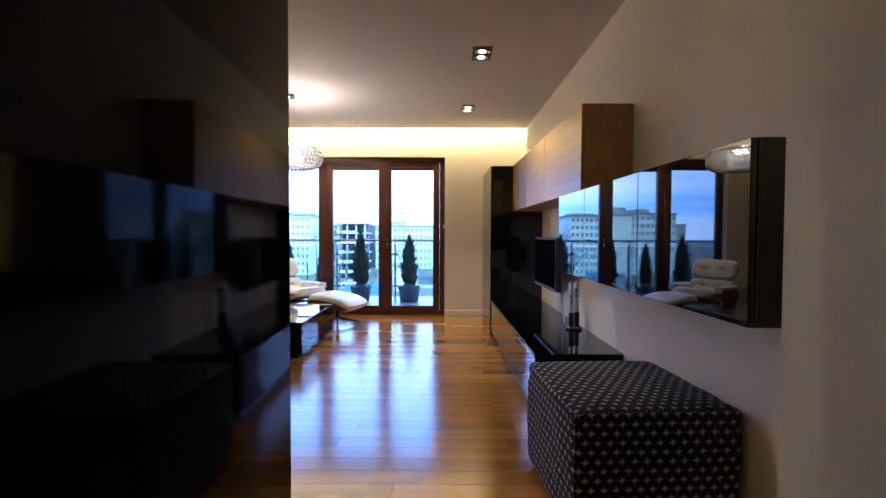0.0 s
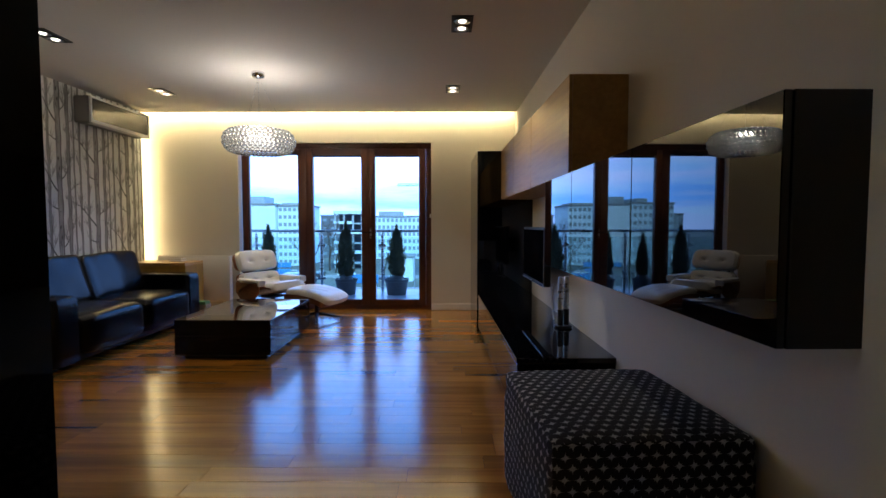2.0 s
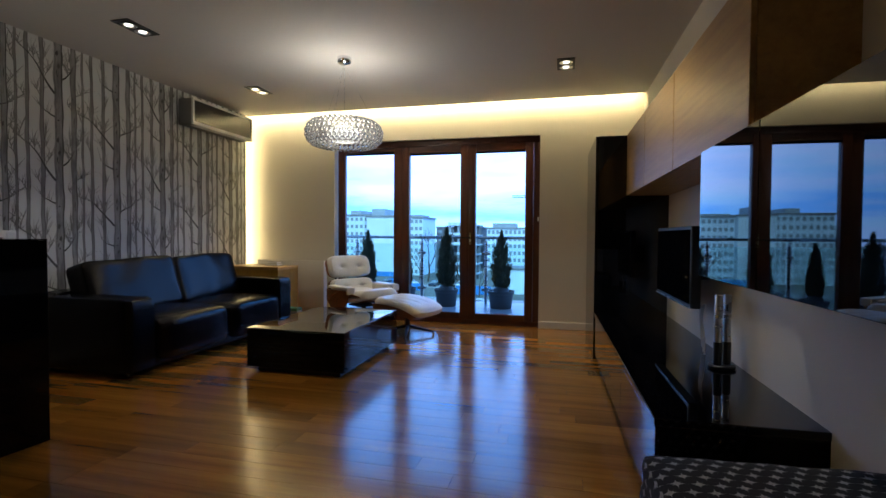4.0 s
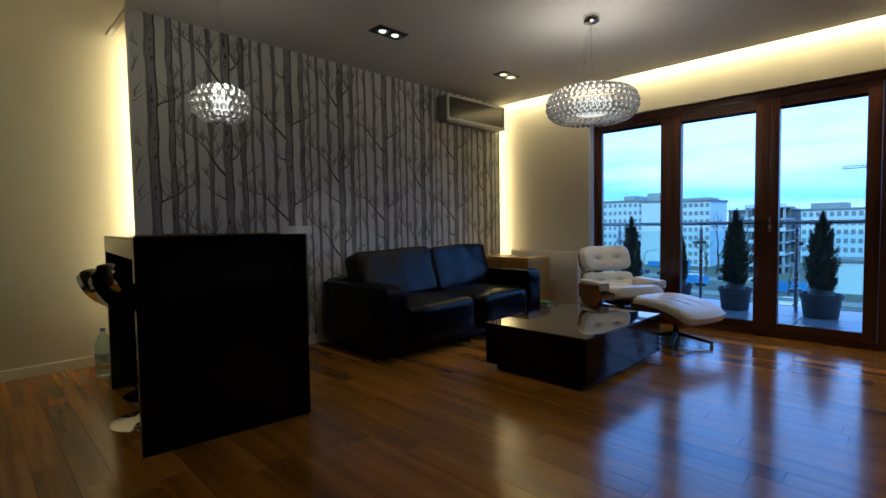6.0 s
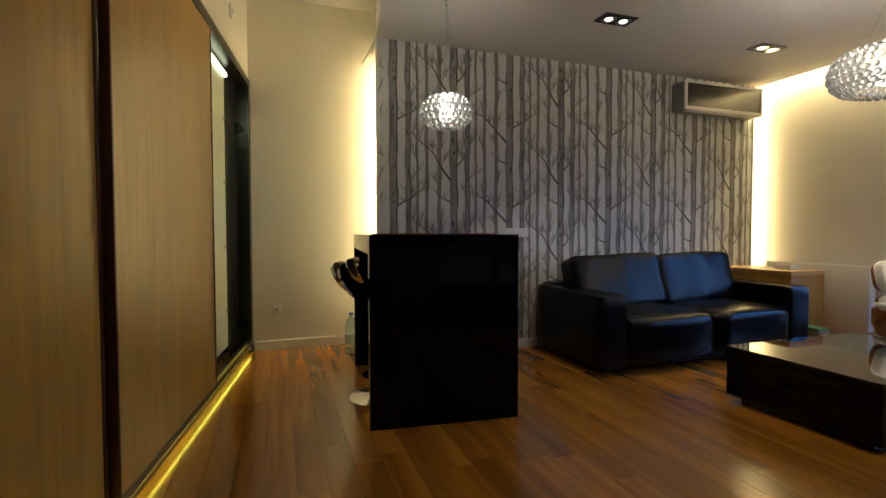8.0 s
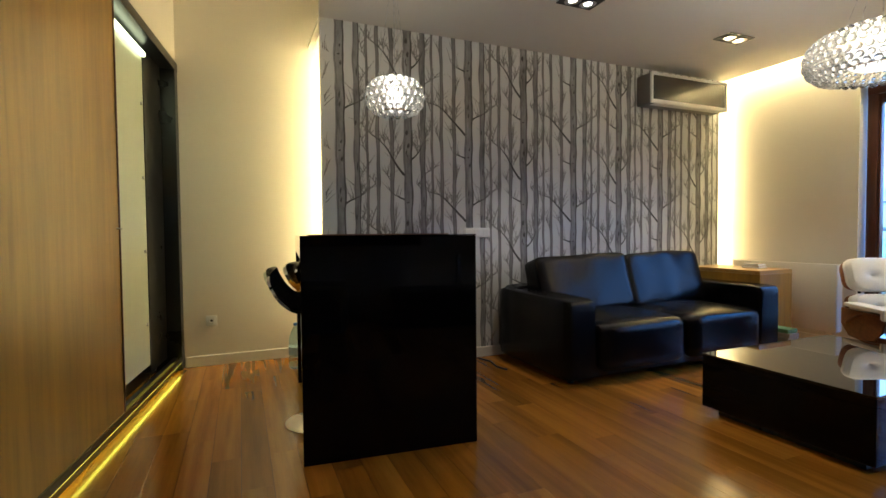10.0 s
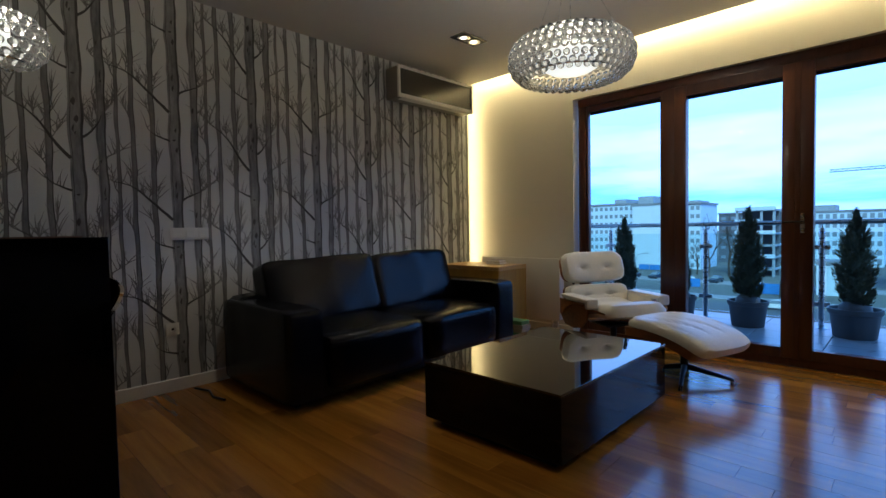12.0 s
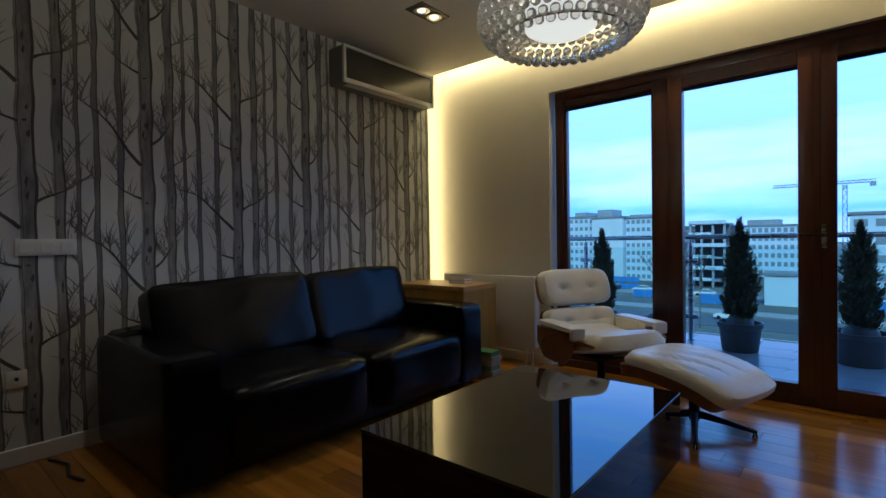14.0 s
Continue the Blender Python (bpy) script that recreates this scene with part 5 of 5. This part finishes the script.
def apartment_house(label, x0, x1, y, depth, top, storeys, cols, material, w=1.5, h=1.5, skip=(), roof_block=None, turn=0.0):
    t = thing("apartment_building", label, "building", pose((x0 + x1) / 2, y, GZ, 0, 0, turn), group="houses across the road")
    H, L = top - GZ, x1 - x0
    part("wall", box(bmesh.new(), -L / 2, L / 2, 0, depth, 0, H), material, t)
    part("roof", boxed(-L / 2 - 0.3, L / 2 + 0.3, -0.3, depth + 0.3, H, H + 0.5), "roof", t)
    if roof_block:
        a, b, hh = roof_block
        part("roof_block", boxed(a * L - L / 2, b * L - L / 2, 1.0, depth * 0.7, H + 0.5, H + 0.5 + hh), "facade_grey", t)
    st = H / storeys
    for s in range(storeys):
        for c in range(cols):
            if (c, s) in skip or c in skip:
                continue
            ob = new("window", window_mesh(w, h))
            ob.parent = t
            ob.matrix_basis = pose(-L / 2 + (c + 0.5) * L / cols, 0, s * st + (st - h) * 0.55)
    return t


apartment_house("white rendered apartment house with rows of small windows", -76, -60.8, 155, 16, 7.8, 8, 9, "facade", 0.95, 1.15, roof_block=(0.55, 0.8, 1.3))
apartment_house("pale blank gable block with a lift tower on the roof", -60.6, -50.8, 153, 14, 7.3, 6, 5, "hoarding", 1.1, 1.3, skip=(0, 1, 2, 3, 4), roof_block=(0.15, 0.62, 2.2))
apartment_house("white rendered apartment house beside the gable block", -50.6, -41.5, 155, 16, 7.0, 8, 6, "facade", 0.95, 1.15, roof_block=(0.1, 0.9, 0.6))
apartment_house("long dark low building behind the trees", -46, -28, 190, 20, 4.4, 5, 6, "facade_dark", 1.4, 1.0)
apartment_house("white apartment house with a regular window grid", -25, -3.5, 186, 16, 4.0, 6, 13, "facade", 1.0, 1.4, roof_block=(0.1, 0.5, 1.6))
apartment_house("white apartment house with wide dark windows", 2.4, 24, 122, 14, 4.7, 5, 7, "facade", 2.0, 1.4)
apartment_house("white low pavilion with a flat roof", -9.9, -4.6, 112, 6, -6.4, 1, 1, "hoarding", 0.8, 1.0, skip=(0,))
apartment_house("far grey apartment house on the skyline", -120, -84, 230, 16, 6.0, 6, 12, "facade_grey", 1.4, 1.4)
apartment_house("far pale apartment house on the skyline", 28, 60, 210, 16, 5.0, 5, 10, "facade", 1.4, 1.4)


def shell_building():
    """The unfinished concrete frame: slabs, columns and parapets."""
    t = thing("concrete_shell", "unfinished concrete building frame with open floors", "building site", pose(-25.5, 142, GZ - 0.9))
    for s in range(6):
        part("floor_slab", boxed(-4.2, 4.2, 0, 12, s * 2.9 + 2.5, s * 2.9 + 2.9), "facade_grey", t)
        part("parapet", boxed(-4.3, 4.3, -0.3, -0.05, s * 2.9 + 2.6, s * 2.9 + 3.5) if s % 2 else boxed(-4.3, 1.0, -0.3, -0.05, s * 2.9 + 2.6, s * 2.9 + 3.4), "facade", t)
        for x in (-3.9, -1.3, 1.3, 3.9):
            part("column", boxed(x - 0.25, x + 0.25, 0.1, 0.6, s * 2.9, s * 2.9 + 2.5), "facade_grey", t)
    part("core_wall", boxed(-4.0, 4.0, 6, 6.4, 0, 17.3), "facade_dark", t)


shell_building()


def tower_crane(x, y, top, jib, counter):
    t = thing("tower_crane", "grey lattice tower crane on the skyline", "crane", pose(x, y, GZ))
    H = top - GZ
    bm = bmesh.new()
    for a in (-0.8, 0.8):
        for b in (-0.8, 0.8):
            tube(bm, [(a, b, 0), (a, b, H)], 0.22, 4)
    n = int(H / 2)
    for k in range(n):
        z = k * H / n
        for a in (-0.8, 0.8):
            s = 1 if k % 2 else -1
            tube(bm, [(a, -0.8 * s, z), (a, 0.8 * s, z + H / n)], 0.13, 4)
            tube(bm, [(-0.8 * s, a, z), (0.8 * s, a, z + H / n)], 0.13, 4)
    part("mast", bm, "crane", t)
    bm = bmesh.new()
    for a, z in ((-0.6, 0.4), (0.6, 0.4), (0, 1.6)):
        tube(bm, [(-jib, a, H + z), (counter, a, H + z)], 0.20, 4)
    for k in range(int(jib + counter) // 2):
        x0 = -jib + 2 * k
        tube(bm, [(x0, -0.6, H + 0.4), (x0 + 1, 0, H + 1.6)], 0.12, 4)
        tube(bm, [(x0 + 1, 0, H + 1.6), (x0 + 2, 0.6, H + 0.4)], 0.12, 4)
    part("jib", bm, "crane", t)
    part("cab", boxed(-0.9, 0.9, -0.9, 0.9, H - 2.2, H - 0.2, 0.1), "facade", t)
    part("counterweight", boxed(counter - 2.2, counter, -0.8, 0.8, H - 1.4, H + 0.3, 0.1), "facade_grey", t)


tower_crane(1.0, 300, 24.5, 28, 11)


def bare_tree(x, y, h, seed):
    t = thing("bare_tree", "leafless winter tree with fine twigs", "tree", pose(x, y, GZ), group="bare trees")
    rnd = random.Random(seed)
    trunk, crown = bmesh.new(), bmesh.new()

    def grow(p, d, length, r, depth):
        q = p + d * length
        tube(trunk if depth < 2 else crown, [p, (p + q) / 2 + Vector((rnd.uniform(-1, 1), rnd.uniform(-1, 1), 0)) * length * 0.06, q], [r, r * 0.85, r * 0.65], 5 if depth < 2 else 3, depth < 2)
        if depth == 5:
            return
        for _ in range(2 if depth < 1 else 3):
            nd = (d + Vector((rnd.uniform(-1, 1), rnd.uniform(-1, 1), rnd.uniform(-0.15, 0.6))) * 0.62).normalized()
            grow(q if rnd.random() < 0.6 else p.lerp(q, 0.65), nd, length * rnd.uniform(0.55, 0.78), r * 0.55, depth + 1)

    grow(Vector((0, 0, 0)), Vector((0.02, 0, 1)), h * 0.34, h * 0.018, 0)
    part("trunk", trunk, "trunk", t)
    part("crown", crown, "trunk", t, "fine bare twigs")


for k, (x, y, h) in enumerate(((-34, 135, 17), (-30, 138, 18), (-27, 132, 13), (-24, 128, 12), (-38, 140, 13), (-12, 118, 9), (-52, 120, 8), (-14, 104, 8))):
    bare_tree(x, y, h, 20 + k)


def parked_car(x, y, turn, paint, label):
    t = thing("parked_car", label, "car", pose(x, y, GZ + 0.06, 0, 0, turn), group="cars on the road")
    side = [(-2.1, 0.30), (-2.1, 0.75), (-1.2, 0.92), (1.7, 0.95), (2.1, 0.80), (2.1, 0.30)]
    cab = [(-1.0, 0.93), (-0.45, 1.42), (1.0, 1.44), (1.7, 0.96)]

    def extr(prof, w):
        bm = bmesh.new()
        a = [bm.verts.new((px, -w, pz)) for px, pz in prof]
        b = [bm.verts.new((px, w, pz)) for px, pz in prof]
        bm.faces.new(a)
        bm.faces.new(b[::-1])
        for i in range(len(a)):
            j = (i + 1) % len(a)
            bm.faces.new((a[i], b[i], b[j], a[j]))
        bmesh.ops.bevel(bm, geom=bm.edges[:], offset=0.06, segments=2, affect="EDGES")
        return bm

    part("body", extr(side, 0.85), paint, t, smooth=True)
    part("cabin", extr(cab, 0.72), "far_window", t, "dark windows", smooth=True)
    part("roof", boxed(-0.42, 0.95, -0.68, 0.68, 1.43, 1.47, 0.02), paint, t)
    for wx in (-1.3, 1.3):
        for s in (-1, 1):
            w = part("wheel", lathe(bmesh.new(), [(0.31, -0.1), (0.33, 0.0), (0.31, 0.1)], 16), "black_plastic", t)
            w.matrix_basis = pose(wx, s * 0.76, 0.32, 90)


parked_car(-6.5, 68.0, -3, "car_white", "white car driving on the road below")
for k, (x, y) in enumerate(((-36, 124), (-29, 123), (-22, 122), (-43, 125), (-12, 90), (-48, 124))):
    parked_car(x, y, -3 + 87 * (k % 2), "car_dark" if k % 2 else "car_white", "dark parked car by the service road" if k % 2 else "white parked car by the service road")
for k, (x0, x1, y, h) in enumerate(((-56, -44, 147, 1.6), (-34, -29, 112, 1.8), (-20, -12, 108, 2.0), (4, 16, 108, 2.2), (-44, -38, 128, 1.4))):
    t = thing("site_fence", "blue sheeted building-site fence", "fence", pose((x0 + x1) / 2, y, GZ), group="site fences")
    n = max(2, int((x1 - x0) / 2.5))
    for i in range(n):
        w = (x1 - x0) / n
        part("fence_panel", boxed(-(x1 - x0) / 2 + i * w + 0.05, -(x1 - x0) / 2 + (i + 1) * w - 0.05, -0.04, 0.04, 0.1, h), "blue_sheet", t)
        part("post", boxed(-(x1 - x0) / 2 + i * w - 0.05, -(x1 - x0) / 2 + i * w + 0.05, -0.06, 0.06, 0.0, h + 0.1), "steel", t)
for x, y in ((-14, 80), (-30, 82), (-2, 79), (8, 78)):
    t = thing("street_lamp", "slim grey street lamp with a bent arm", "street lamp", pose(x, y, GZ), group="street lamps")
    part("pole", tube(bmesh.new(), [(0, 0, 0), (0, 0, 7.5), (0.3, 0, 8.3), (1.4, 0, 8.6)], [0.10, 0.07, 0.06, 0.05], 8), "steel", t, smooth=True)
    part("lamp_head", boxed(1.3, 2.0, -0.14, 0.14, 8.52, 8.66, 0.03), "facade_grey", t)


def sky_backdrop():
    bm = bmesh.new()
    R, n, rows = 1100.0, 64, 14
    grid = []
    for j in range(rows + 1):
        z = -80 + 1080 * j / rows
        grid.append([bm.verts.new((R * math.cos(a), R * math.sin(a), z)) for a in (math.pi * (-0.08 + 1.16 * i / n) for i in range(n + 1))])
    for j in range(rows):
        for i in range(n):
            bm.faces.new((grid[j][i], grid[j][i + 1], grid[j + 1][i + 1], grid[j + 1][i]))
    structure("backdrop", bm, "sky", "pale evening sky with layered clouds", "sky")


sky_backdrop()

# ---------------------------------------------------------------- floor boards and balcony tiles
def oak_floor():
    f = thing("floor", "glossy lacquered oak plank floor", "floor", kind="structure")
    rnd = random.Random(9)
    me = bpy.data.meshes.new("plank")
    bm = box(bmesh.new(), 0, 1, 0, 1, -0.012, 0.0)
    bm.to_mesh(me)
    bm.free()
    me.materials.append(M["plank"])
    rest = bmesh.new()
    W, y, made = 0.128, YB, 0
    while y < YW - 0.001:
        w = min(W, YW + 0.05 - y)
        x = XN - rnd.random() * 0.9
        while x < XR + 0.2:
            L = rnd.choice((0.55, 0.75, 0.95, 1.15, 1.35))
            a, b = max(x, XN), min(x + L, XR + 0.2)
            if b - a > 0.03:
                if y > 3.05 and made < 300:
                    ob = new("plank", me)
                    ob.parent = f
                    ob.matrix_basis = Matrix.LocRotScale((a + 0.0007, y + 0.0007, rnd.uniform(-0.0001, 0)), Euler((rnd.uniform(-0.0005, 0.0005), 0, 0)), (b - a - 0.0014, w - 0.0014, 1))
                    made += 1
                else:
                    box(rest, a + 0.0007, b - 0.0007, y + 0.0007, y + w - 0.0007, -0.012, -0.0003)
            x += L
        y += W
    ob = part("plank_rest", rest, "plank_rest", f, kind="stuff")


oak_floor()


def balcony_tiles():
    f = thing("balcony_floor", "grey ceramic balcony tiles", "floor", kind="structure")
    me = bpy.data.meshes.new("tile")
    bm = boxed(0.003, 0.597, 0.003, 0.387, -0.034, -0.02, 0.002, 1)
    bm.to_mesh(me)
    bm.free()
    me.materials.append(M["tile"])
    for i in range(10):
        for j in range(5):
            ob = new("tile", me)
            ob.parent = f
            ob.matrix_basis = pose(-1.5 + 0.6 * i, 8.06 + 0.39 * j, 0)


balcony_tiles()
